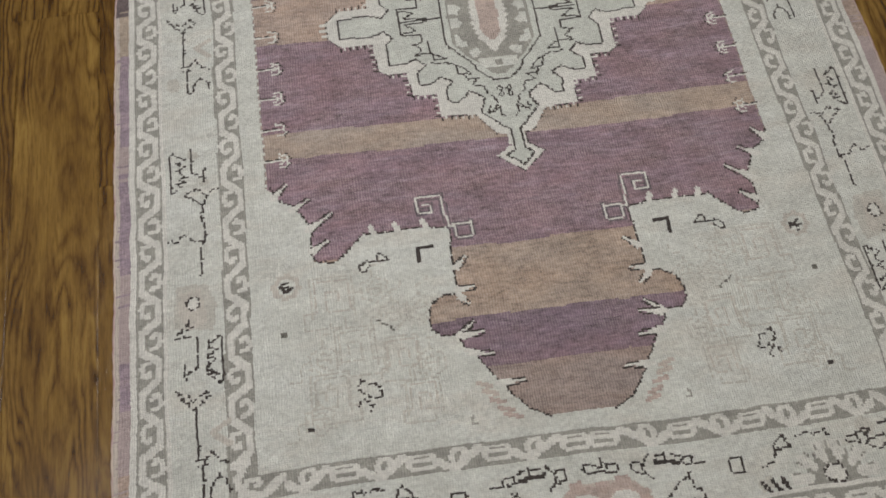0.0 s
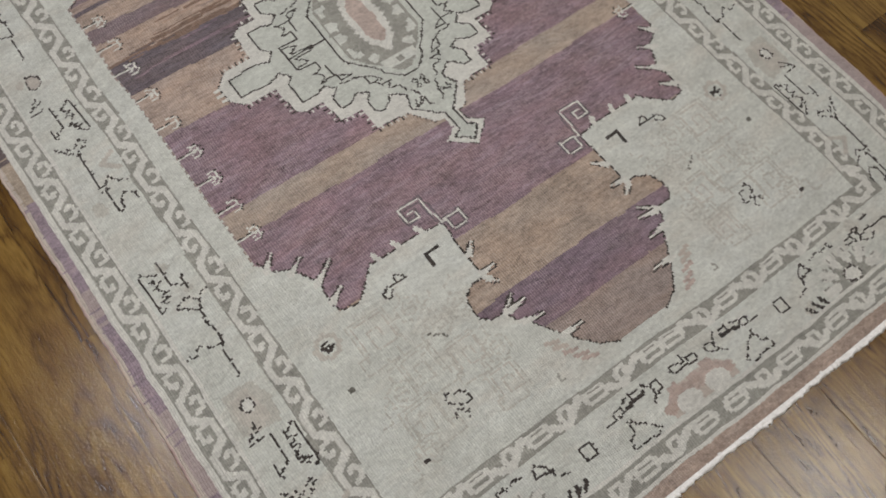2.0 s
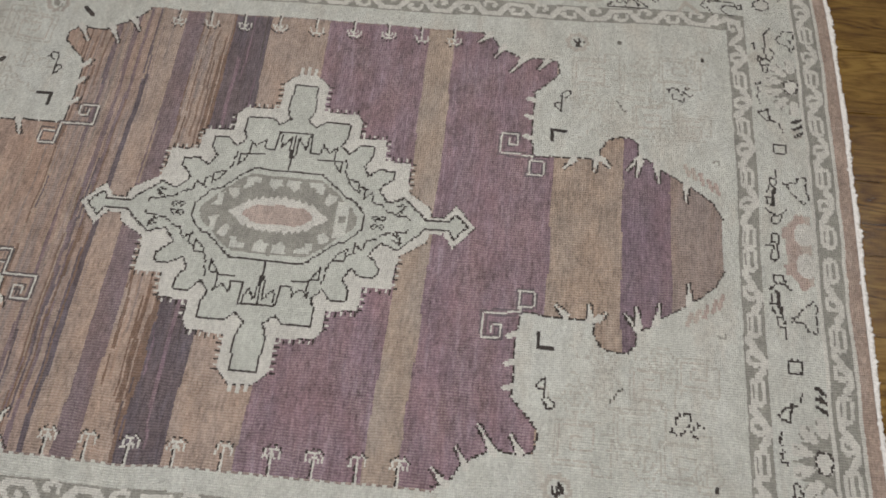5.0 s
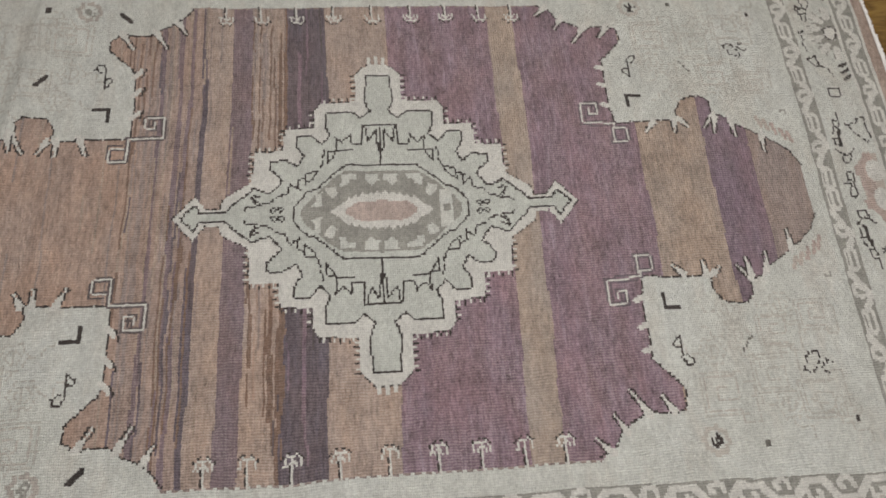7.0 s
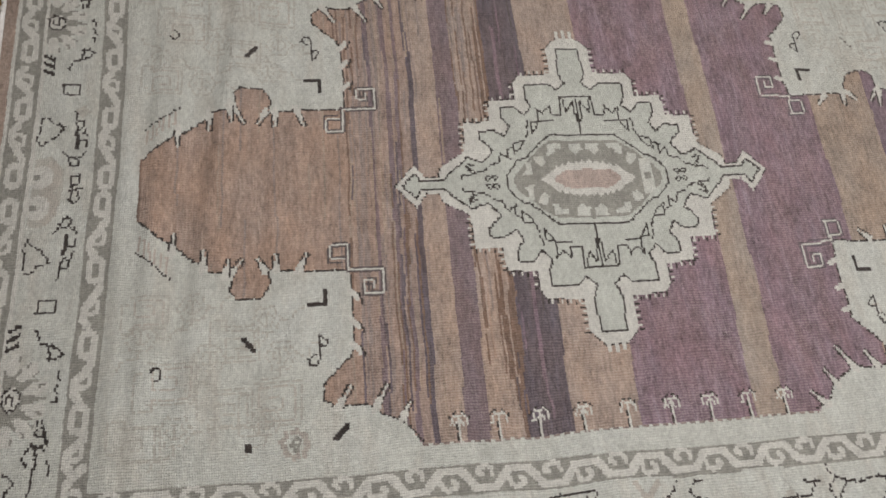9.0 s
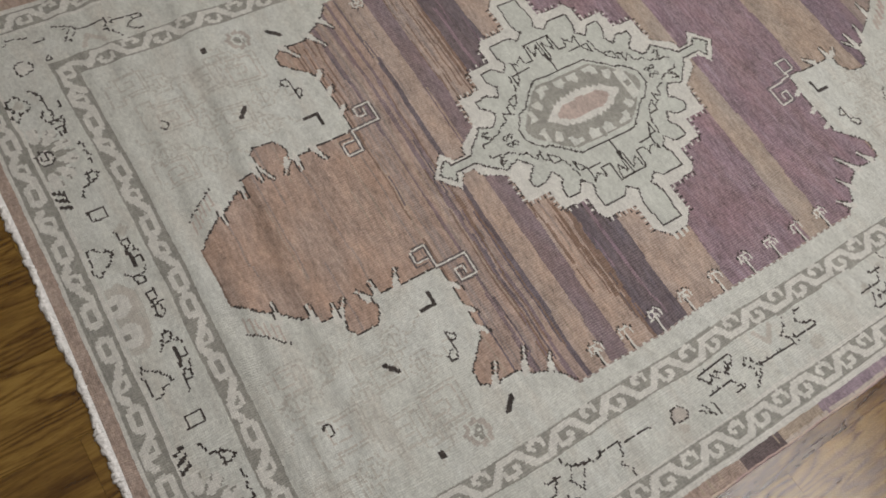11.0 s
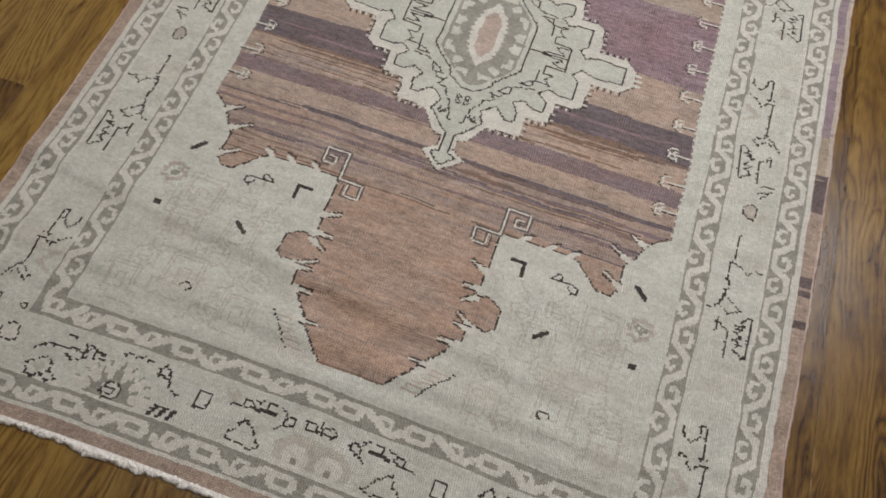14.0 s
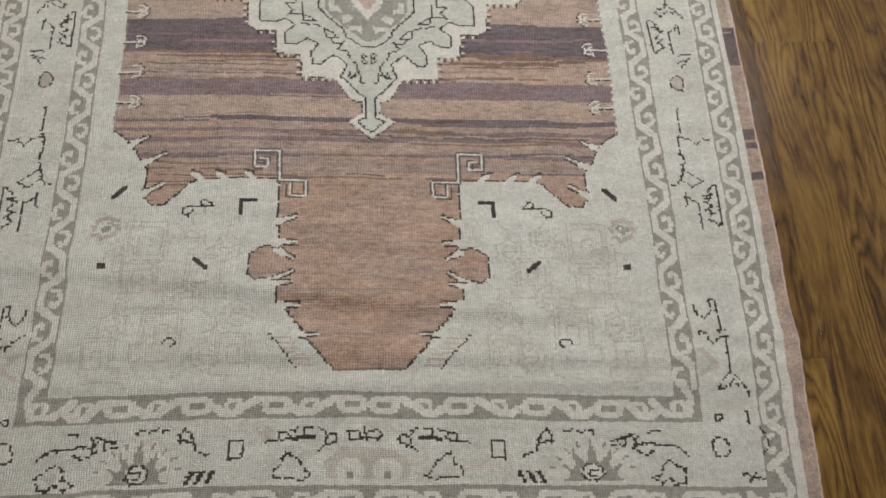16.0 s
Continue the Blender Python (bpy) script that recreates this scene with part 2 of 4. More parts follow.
def box_mesh(x0, x1, y0, y1, z0, z1, bevel=0.0):
    bm = bmesh.new()
    bmesh.ops.create_cube(bm, size=1)
    for v in bm.verts:
        v.co = Vector(((x0 + x1) / 2 + v.co.x * (x1 - x0), (y0 + y1) / 2 + v.co.y * (y1 - y0), (z0 + z1) / 2 + v.co.z * (z1 - z0)))
    if bevel:
        bmesh.ops.bevel(bm, geom=bm.edges[:], offset=bevel, segments=1, affect="EDGES")
    return bm


# ---- room shell ----
X0, X1, Y0, Y1 = -2.4, 2.4, -2.75, 2.75


def wall(name, x0, x1, y0, y1, z0=0.0, z1=CEILING):
    ob = part(name, box_mesh(x0, x1, y0, y1, z0, z1), WALL, None)
    return tagged(ob, "plain pale painted plaster wall of the room", "wall", kind="structure")


wall("wall_east", X1, X1 + 0.12, Y0 - 0.12, Y1 + 0.12)
wall("wall_west", X0 - 0.12, X0, Y0 - 0.12, Y1 + 0.12)
wall("wall_north", X0, X1, Y1, Y1 + 0.12)
wall("wall_south", X0, X1, Y0 - 0.12, Y0)
tagged(part("ceiling", box_mesh(X0 - 0.12, X1 + 0.12, Y0 - 0.12, Y1 + 0.12, CEILING, CEILING + 0.1), CEIL, None), "plain white painted ceiling", "ceiling", kind="structure")


# ---- the rug: a weaver's chart of knots ----
# Centimetres from the middle of the rug; y runs along its length.
KX, KY = 0.42, 0.40
NX, NY = 426, 646
GX = (np.arange(NX) - NX / 2 + 0.5) * KX
GY = (np.arange(NY) - NY / 2 + 0.5) * KY
HALF_W, END_O, END_P = 88.6, 128.4, -126.6
dye = np.zeros((NY, NX), np.int16)
piece = np.zeros((NY, NX), np.int16)
PIECES = ["border_ground"]
rng = np.random.default_rng(4)
bold_rng = np.random.default_rng(8)


def begin(name):
    """Following stitches belong to a new part of the rug."""
    PIECES.append(name)
    return len(PIECES) - 1


def paint(mask, iy, ix, colour, to):
    dye[iy, ix][mask] = DYE_NAMES.index(colour)
    if to is not None:
        piece[iy, ix][mask] = to


def inside(pts):
    """A window of the chart and which of its knots lie in the outline."""
    p = np.array(pts, float)
    ix = slice(max(0, int((p[:, 0].min()) / KX + NX / 2) - 1), min(NX, int(p[:, 0].max() / KX + NX / 2) + 2))
    iy = slice(max(0, int((p[:, 1].min()) / KY + NY / 2) - 1), min(NY, int(p[:, 1].max() / KY + NY / 2) + 2))
    x, y = np.meshgrid(GX[ix], GY[iy])
    hit = np.zeros(x.shape, bool)
    for (xa, ya), (xb, yb) in zip(p, np.roll(p, -1, 0)):
        if ya != yb:
            hit ^= ((ya > y) != (yb > y)) & (x < (xb - xa) * (y - ya) / (yb - ya) + xa)
    return hit, iy, ix


def fill(pts, colour, to=None):
    paint(*inside(pts), colour, to)


def rect(x0, x1, y0, y1, colour, to=None):
    fill([(x0, y0), (x1, y0), (x1, y1), (x0, y1)], colour, to)


def line(pts, colour, w=0.0, to=None, dash=0, gap=1, bold=0.0):
    """A run of knots; w: its width in cm (0: one knot); dash, gap: knots on and off; bold: how often a single knot is doubled."""
    p = np.array(pts, float)
    keys = []
    for a, b in zip(p, p[1:]):
        steps = max(2, int(np.hypot(*(b - a)) / 0.12))
        for s in np.linspace(0, 1, steps):
            x, y = a + (b - a) * s
            key = (int(y / KY + NY / 2), int(x / KX + NX / 2))
            if not keys or keys[-1] != key:
                keys.append(key)
    if w < 0.65:
        # slanting runs step from knot to knot by their corners
        thin = keys[:1]
        for k in range(1, len(keys)):
            if k + 1 < len(keys) and abs(keys[k + 1][0] - thin[-1][0]) == 1 and abs(keys[k + 1][1] - thin[-1][1]) == 1 and bold_rng.uniform() < 0.45:
                continue
            thin.append(keys[k])
        keys = thin
    r = w / 2
    for n, (i, j) in enumerate(keys):
        if dash and n % (dash + gap) >= dash:
            continue
        if w < 0.65:
            spots = [(i, j)]
            if bold and bold_rng.uniform() < bold:
                spots.append((i, j + 1) if bold_rng.uniform() < 0.5 else (i + 1, j))
        elif w < 0.9:
            spots = [(i, j), (i, j + 1), (i + 1, j), (i + 1, j + 1)]
        else:
            ri, rj = int(r / KY + 0.5), int(r / KX + 0.5)
            spots = [(a, b) for a in range(i - ri, i + ri + 1) for b in range(j - rj, j + rj + 1) if ((a - i) * KY) ** 2 + ((b - j) * KX) ** 2 <= r * r * 1.15]
        for a, b in spots:
            if 0 <= a < NY and 0 <= b < NX:
                dye[a, b] = DYE_NAMES.index(colour)
                if to is not None:
                    piece[a, b] = to


def move(pts, sx=1, sy=1, dx=0.0, dy=0.0):
    return [(sx * x + dx, sy * y + dy) for x, y in pts]


# ground of the whole rug and its border bands
dye[:] = DYE_NAMES.index("ivory")
INNER_O, INNER_P = (102.0, 107.2), (-100.3, -105.2)
OUTER_O, OUTER_P = (119.6, 124.8), (-117.6, -122.8)
outer_guard = begin("outer_guard_border")
main_border = begin("main_border")
inner_guard = begin("inner_guard_border")
margin = begin("ivory_corner_ground")
edge_band = begin("edge_band")
rect(-90, 90, -130, 130, "cream", edge_band)
rect(-85.2, 85.2, OUTER_P[1] - 0.6, OUTER_O[1] + 0.6, "cream", outer_guard)


def lean(y, side):
    """The outer guard draws in a little towards the first end, on one side."""
    return -0.009 * max(0.0, y) if side < 0 else 0.0


for reach, y0, y1, colour, to in ((84.6, OUTER_P[1], OUTER_O[1], "taupe", outer_guard), (78.9, OUTER_P[0] + 0.1, OUTER_O[0] - 0.1, "cream", main_border), (78.3, OUTER_P[0] + 0.7, OUTER_O[0] - 0.7, "ivory", main_border)):
    fill([(reach, y0), (reach, y1), (-reach - lean(y1, -1), y1), (-reach, 0), (-reach, y0)], colour, to)


def widen(y, side):
    """The inner guard stands a little further out towards the second end, and bulges on one side."""
    return 0.024 * max(0.0, -y - 25) + (0.4 * math.exp(-(((y + 12) / 28) ** 2)) if side < 0 else 0.0)


for reach, y0, y1, colour, to in ((66.2, INNER_P[1], INNER_O[1], "taupe", inner_guard), (60.9, INNER_P[0], INNER_O[0], "ivory", margin)):
    rim = [[(side * (reach + widen(y, side)), y) for y in np.linspace(y0, y1, 30)] for side in (1, -1)]
    fill(rim[0] + rim[1][::-1], colour, to)

# the edge band is dyed in runs along its length
RUNS = [(-130, -96, "clay"), (-96, -83, "lilac"), (-83, -73, "violet"), (-73, -54, "lilac"), (-54, -31, "violet"), (-31, -30.4, "lilac"), (-30.4, -29.4, "violet"), (-29.4, -22.4, "lilac"), (-22.4, 2.6, "violet"),
        (2.6, 14.2, "straw"), (14.2, 25.4, "char"), (25.4, 43, "clay"), (43, 45.5, "char"), (45.5, 46.5, "clay"), (46.5, 48, "char"), (48, 54, "clay"), (54, 56, "char"), (56, 130, "clay")]
for y0, y1, colour in RUNS:
    rect(-89, -85.8, y0, y1, "blush" if y1 < 15 else colour, edge_band)
    rect(-87.8, -85.8, y0, y1, colour, edge_band)
for y0, y1, colour in [(-130, -60, "lilac"), (-60, -46, "violet"), (-46, -20, "lilac"), (-20, 10, "clay"), (10, 130, "clay")]:
    rect(85.8, 89, y0, y1, colour, edge_band)
rect(-90, 90, OUTER_O[1] + 0.7, 130, "clay", edge_band)
rect(-90, 90, -130, OUTER_P[1] - 0.7, "clay", edge_band)
# weft streaks across the band
for k in range(150):
    y, sx = rng.uniform(-122, 124), rng.choice((-1, 1))
    near = "violet" if -83 < y < 2 and sx < 0 else "lilac" if y < 0 else "straw"
    line([(sx * 86.0, y), (sx * rng.uniform(86.8, 88.4), y)], near, 0, edge_band)


# guard borders: a running vine with curls on the long sides, hexagons and curls at the ends
def curl(cx, cy, sx, sy, to):
    line(move([(1.3, 1.4), (1.8, 0.3), (1.0, -1.0), (-0.5, -1.0), (-1.1, -0.1), (-0.4, 0.5)], sx, sy, cx, cy), "cream", 0.8, to)


def vine(side, x_in, x_out, y0, y1, phase, period, to, shift):
    """side: -1 or 1; the vine touches x_in at phase + k * period."""
    hook = [(1.7, 1.7), (1.6, 2.9), (0.6, 3.4), (-0.8, 3.1), (-1.4, 2.2), (-0.6, 1.7)]
    k0, k1 = int((y0 - phase) / period) - 1, int((y1 - phase) / period) + 1
    pts = []
    for k in range(k0, k1 + 1):
        y = phase + k * period
        pts += [(side * x_in, y - 0.16 * period), (side * x_in, y + 0.14 * period), (side * x_out, y + 0.34 * period), (side * x_out, y + 0.65 * period)]
    line([(x + side * shift(y, side), y) for x, y in pts if y0 <= y <= y1], "cream", 1.3, to)
    for k in range(k0, k1 + 1):
        y = phase + k * period
        if y0 + 2 < y < y1 - 2:
            line([(side * (x_in + 0.2 + q + shift(y, side)), y + s) for s, q in hook], "cream", 0.7, to)
        if y0 + 2 < y + period / 2 < y1 - 2:
            line([(side * (x_out - 0.2 - q + shift(y, side)), y + period / 2 - s) for s, q in hook], "cream", 0.7, to)


for side, inner_phase, inner_step, outer_phase in ((-1, 25.5, 13.25, 14.5), (1, 23.5, 13.0, 9.0)):
    vine(side, 62.0, 65.1, -98.5, 100.5, inner_phase, inner_step, inner_guard, widen)
    vine(side, 80.0, 83.4, -115, 117.5, outer_phase, 12.95, outer_guard, lean)


def hexagon(cx, cy, to, notch=False):
    fill(move([(-3.2, 0), (-2.7, 1.2), (-1.8, 1.75), (1.8, 1.75), (2.7, 1.2), (3.2, 0), (2.7, -1.2), (1.8, -1.75), (-1.8, -1.75), (-2.7, -1.2)], 1, 1, cx, cy), "cream", to)
    if notch:
        rect(cx - 1.9, cx + 1.9, cy - 1.0, cy - 0.15, "taupe", to)
        rect(cx - 1.6, cx + 1.6, cy + 0.7, cy + 0.95, "taupe", to)
        return
    rect(cx - 1.5, cx + 1.5, cy - 0.5, cy + 0.5, "taupe", to)


def end_guard(y0, y1, hexes, curls, to, reach):
    cy, up = (y0 + y1) / 2, 1 if y1 > y0 else -1
    for side in (-1, 1):
        for h, c in zip(hexes, curls):
            line(move([(h + 2.2, cy - up * 1.0), (h + 3.6, cy - up * 1.2), (c - 0.8, cy + up * 0.6), (c + 0.6, cy + up * 1.7), (c + 2.4, cy + up * 1.6), (c + 4.0, cy + up * 0.4)], side), "cream", 1.1, to)
            curl(side * c, cy - up * 0.35, side, up, to)
        for h in hexes:
            if h < reach:
                hexagon(side * h, cy, to, up < 0)


end_guard(*INNER_O, (3.2, 17.7, 33.0, 47.3), (10.8, 25.4, 40.0, 53.4), inner_guard, 60)
end_guard(*INNER_P, (2.8, 17.9, 32.2, 46.6), (10.6, 25.2, 39.0, 53.4), inner_guard, 60)
end_guard(*OUTER_O, (4.0, 20.0, 35.0, 49.0, 63.5), (12.0, 26.6, 41.4, 55.6, 70.5), outer_guard, 78)
end_guard(*OUTER_P, (4.0, 19.4, 34.2, 48.6, 63.0), (11.6, 26.6, 41.2, 55.2, 70.0), outer_guard, 78)
for side in (-1, 1):
    for y, up in ((INNER_O[0] + 2.4, 1), (INNER_P[0] - 2.4, -1)):
        near = side * (widen(y, side) - 0.9)
        line(move([(57.0, y - 1.4 * up), (60.5, y + 1.4 * up), (64.6, y + 1.2 * up), (65.4, y - 2.0 * up), (63.6, y - 5.2 * up)], side, 1, near), "cream", 1.2, inner_guard)
        curl(side * 62.6 + near, y - 0.4 * up, side, up, inner_guard)
    for y, up in ((OUTER_O[0] + 2.6, 1), (OUTER_P[0] - 2.6, -1)):
        line(move([(74.0, y - 1.2 * up), (77.4, y + 1.5 * up), (81.6, y + 1.3 * up), (82.4, y - 2.0 * up), (80.6, y - 5.6 * up)], side), "cream", 1.2, outer_guard)
        curl(side * 79.6, y - 0.4 * up, side, up, outer_guard)

# thin taupe lines at the edges of the main border are left by the guards; soft stains in the ivory
for k in range(46):
    cx, cy = rng.uniform(-76, 76), rng.uniform(-116, 118)
    if abs(cx) > 69 or cy > 108 or cy < -106:
        r = rng.uniform(0.9, 2.2)
        fill([(cx + r * math.cos(a) * rng.uniform(0.6, 1.3), cy + r * math.sin(a) * rng.uniform(0.6, 1.3)) for a in np.linspace(0, 6.0, 9)], rng.choice(["ghost", "ghost", "faint"]), main_border)


# main border: the long sides
def side_spray(sx, dy, short=0.0):
    """Blossom, stem, crossing and hooked tip, from y = 12 down to -10."""
    to = begin("spray_motif")

    def stitch(pts, *dashes):
        line(move(pts, sx, 1, 0, dy), "walnut", 0, to, *dashes, bold=0.16)

    stitch([(-73.5, 7.5 - short), (-73.4, -2.6)])
    stitch([(x, y - short) for x, y in ((-76.6, 11.8), (-75.3, 9.3), (-73.6, 7.6), (-72.1, 8.6), (-70.4, 10.1), (-71.1, 10.9), (-72.8, 10.0), (-73.7, 9.0), (-74.6, 10.4))], 3, 1)
    stitch([(-73.9, -2.5), (-72.3, -2.5), (-71.8, -3.6), (-73.4, -3.6)], 4, 1)
    stitch([(-71.9, -2.4), (-70.4, -1.3), (-69.1, -3.1), (-67.4, -4.0)], 4, 1)
    stitch([(-72.3, -4.0), (-72.3, -10.3), (-71.4, -10.2), (-70.9, -7.3), (-69.7, -6.3), (-68.1, -7.0), (-67.9, -9.2)], 7, 1)
    line(move([(-67.3, 4.2), (-70.6, 2.3), (-67.4, -0.6)], sx, 1, 0, dy), "faint", 0.66, main_border)


def comb(sx, dy, x_back, inward, up=1):
    """A bracket with a squiggle inside it; x_back: its straight back; inward: the side on which the squiggle lies."""
    to = begin("comb_motif")
    line(move([(x_back + inward * 0.8, -4.9 * up), (x_back, -4.9 * up), (x_back, 4.8 * up), (x_back + inward * 0.8, 4.9 * up)], sx, 1, 0, dy), "walnut", 0, to, bold=0.16)
    zig = [(1.0, 4.4), (3.0, 3.5), (2.5, 2.6), (1.2, 2.1), (3.1, 1.0), (1.3, 0.3), (2.8, -1.0), (3.4, -1.6), (1.7, -2.0), (3.2, -2.8), (1.0, -2.8), (2.1, -3.6), (0.7, -4.8)]
    line(move([(x_back + inward * a, b * up) for a, b in zig], sx, 1, 0, dy), "walnut", 0, to, 5, 1, bold=0.16)


def tick_line(sx, dy, x, lean, up=1):
    to = begin("tick_motif")
    line(move([(x, 5.3), (x, -0.9), (x + lean * 2.2, -2.3)], sx, up, 0, dy), "walnut", 0, to, 9, 1, bold=0.16)
    line(move([(x + lean * 2.7, -0.3), (x + lean * 2.3, -3.3)], sx, up, 0, dy), "walnut", 0, to, bold=0.16)


def side_branch(sx, dy):
    to = begin("branch_motif")
    line(move([(-71.4, 36.4), (-71.2, 42.7), (-70.5, 44.2), (-70.4, 48.0), (-70.8, 49.3), (-70.3, 52.3)], sx, 1, 0, dy), "walnut", 0, to, 8, 1, bold=0.16)
    line(move([(-70.5, 44.2), (-73.0, 44.5), (-74.5, 46.2), (-76.1, 44.7), (-77.8, 45.0)], sx, 1, 0, dy), "walnut", 0, to, 4, 1, bold=0.16)
    line(move([(-70.2, 52.3), (-69.4, 54.6), (-68.5, 56.0), (-67.2, 56.0)], sx, 1, 0, dy), "walnut", 0.6, to, 3, 1, bold=0.16)
    line(move([(-70.2, 52.3), (-69.4, 54.6), (-71.6, 56.7), (-74.4, 55.5), (-73.6, 54.9), (-72.6, 54.2), (-70.2, 52.3)], sx, 1, 0, dy), "walnut", 0, to, 4, 1, bold=0.16)


def ring_motif(cx, cy, rx, ry, inner=None, name="ring_motif", dash=3):
    to = begin(name)
    pts = [(cx + rx * math.cos(a), cy + ry * math.sin(a)) for a in np.linspace(0.35, 0.35 + 2 * math.pi, 9)]
    if inner:
        fill(pts, inner, to)
    line(pts, "walnut", 0, to, dash, 1, bold=0.16)


def side_dashes(sx, dy):
    for a, b in (((-73.7, 21.6), (-76.6, 21.4)), ((-73.4, 23.6), (-76.4, 22.5)), ((-74.0, 24.8), (-75.6, 23.3))):
        to = begin("dash_motif")
        line(move([a, b], sx, 1, 0, dy), "walnut", 0, to, 4, 1, bold=0.16)


for sx in (1, -1):
    side_spray(sx, 93.5, 3.6)
    side_spray(sx, -1.3)
    for dy in (0, -93.3):
        comb(sx, 61.6 + dy, -77.0, 1)
        tick_line(sx, 61.6 + dy, -72.4, 1)
        side_branch(sx, dy)
        if dy:
            fill(move([(-69.2, -69.6), (-77.0, -68.0), (-76.4, -58.6), (-70.0, -59.2), (-68.6, -64.0)], sx), "ghost", main_border)
            fill(move([(-70.4, -67.6), (-74.0, -68.8), (-76.2, -65.0), (-75.6, -60.4), (-71.6, -60.0)], sx), "faint", main_border)
            ring_motif(sx * -73.2, -63.2, 1.4, 1.7, "cream")
        else:
            ring_motif(sx * -72.4, 29.5, 1.6, 2.2, "mist")
        side_dashes(sx, dy and -91.8)
        comb(sx, 15.7 + (dy and -91.7), -67.7, -1)
        tick_line(sx, 15.7 + (dy and -91.7), -72.4, -1)
    side_spray(sx, -93.3)


# main border: the ends, the second one turned over
def end_border(sy, dy):
    def m(pts, sx=1):
        # the second end was laid out wider; the first a little wider on one side
        if sy < 0:
            pts = [(x + 0.058 * min(x, 48) + 0.3 * sx, y) for x, y in pts]
        elif sx < 0:
            pts = [(x + 0.06 * max(0.0, x - 36), y) for x, y in pts]
        return move(pts, sx, sy, 0, dy)

    pink = begin("rose_patch_motif")
    fill(m([(-7.6, 118.6), (-8.2, 115.8), (-5.6, 113.4), (-1, 112.6), (5.4, 113.0), (8.4, 115.4), (7.8, 118.6)]), "blush" if sy < 0 else "ghost", pink)
    for x0 in (-3.5, 3.5):
        for r in (3.4, 3.9):
            line(m([(x0 + r * math.cos(a), 117.0 - r * 0.85 * math.sin(a)) for a in np.linspace(0.5, 2.7, 12)]), "petal" if sy < 0 else "faint", 0.9, pink)
    if sy < 0:
        for x0, y0 in ((-7.4, 116.4), (-4.4, 113.4), (0.2, 114.0), (4.0, 113.2), (7.0, 116.0)):
            fill(m([(x0 - 1.4, y0 - 1.0), (x0 + 1.0, y0 - 1.3), (x0 + 1.3, y0 + 0.8), (x0 - 0.4, y0 + 1.2), (x0 - 1.5, y0 + 0.4)]), "rose", pink)
    for x in (-3.5, 3.5):
        to = begin("rosette_motif")
        fill(m([(x + 2.9 * math.cos(a), 117.0 + 2.4 * math.sin(a)) for a in np.linspace(0, 5.6, 9)]), "cream", to)
        if sy > 0:
            rect(x - 0.6, x + 0.6, 117.2, 118.4, "taupe", to)
    to = begin("chain_motif")
    line(m([(3.4, 111.2), (3.4, 109.8), (1.6, 109.7), (1.2, 111.3), (3.4, 111.2)]), "walnut", 0, to, bold=0.16)
    line(m([(1.2, 111.0), (-0.5, 110.9), (-1.9, 111.2), (-2.7, 110.1), (-1.5, 109.3), (0.4, 110.4), (0.7, 108.8)]), "walnut", 0.6, to, bold=0.16)
    for sx in (1, -1):
        to = begin("chain_motif")
        line(m([(9.4, 113.4), (8.1, 112.2), (6.1, 111.8), (6.0, 110.0), (7.8, 110.0), (8.1, 111.7)], sx), "walnut", 0.6, to, bold=0.16)
        line(m([(8.1, 110.2), (9.4, 108.8), (15.0, 109.3)], sx), "walnut", 0, to, 5, 2, bold=0.16)
        line(m([(14.2, 110.9), (10.2, 110.4)], sx), "walnut", 0.7, to, bold=0.16)
        line(m([(12.2, 110.2), (12.2, 108.8)], sx), "walnut", 0, to, bold=0.16)
        line(m([(19.4, 111.6), (17.0, 111.4), (17.1, 109.8), (15.3, 109.8), (14.9, 111.0), (16.4, 111.4)], sx), "walnut", 0.6, to, bold=0.16)
        to = begin("heart_motif")
        line(m([(15.8, 113.2), (13.4, 115.1), (11.2, 117.6), (12.3, 118.5), (17.9, 118.1), (17.6, 116.5), (16.2, 115.7), (15.8, 113.2)], sx), "walnut", 0.6, to, 5, 1, bold=0.16)
        to = begin("square_motif")
        line(m([(26.2, 111.3), (23.9, 111.4), (23.9, 114.4), (26.1, 114.4), (26.2, 111.3)], sx), "walnut", 0.6, to, bold=0.16)
        to = begin("flag_motif")
        line(m([(35.8, 111), (35, 108.6), (33.3, 110.1), (32.8, 111.4), (35.8, 111)], sx), "walnut", 0.6, to, bold=0.16)
        line(m([(32.9, 111.6), (32.2, 113.3), (29.8, 113.8)], sx), "walnut", 0, to, 5, 1, bold=0.16)
        to = begin("zigzag_motif")
        line(m([(43.6, 109.8), (43.2, 108.8), (41.2, 109.3), (39.6, 108.7), (37.7, 109.0)], sx), "walnut", 0.6, to, 5, 1, bold=0.16)
        to = begin("sunburst_motif")
        fill(m([(42.8 + (7.6 if k % 2 else 5.6) * math.cos(a), 118.4 - (6.6 if k % 2 else 4.8) * math.sin(a)) for k, a in enumerate(np.linspace(-0.05, math.pi + 0.05, 15))], sx), "taupe", to)
        for a in np.linspace(0.16, math.pi - 0.16, 6):
            for r0, r1, w in ((5.0, 7.4, 1.5), (6.2, 7.6, 2.2)):
                line(m([(42.8 + r0 * math.cos(a), 118.2 - r0 * 0.85 * math.sin(a)), (42.8 + r1 * math.cos(a), 118.2 - r1 * 0.85 * math.sin(a))], sx), "cream", w, to)
        for k, a in enumerate(np.linspace(0.3, math.pi - 0.3, 9)):
            line(m([(42.8 + 7.2 * math.cos(a), 118.2 - 6.2 * math.sin(a)), (42.8 + 8.2 * math.cos(a), 118.2 - 7.1 * math.sin(a))], sx), "taupe", 0.5, to)
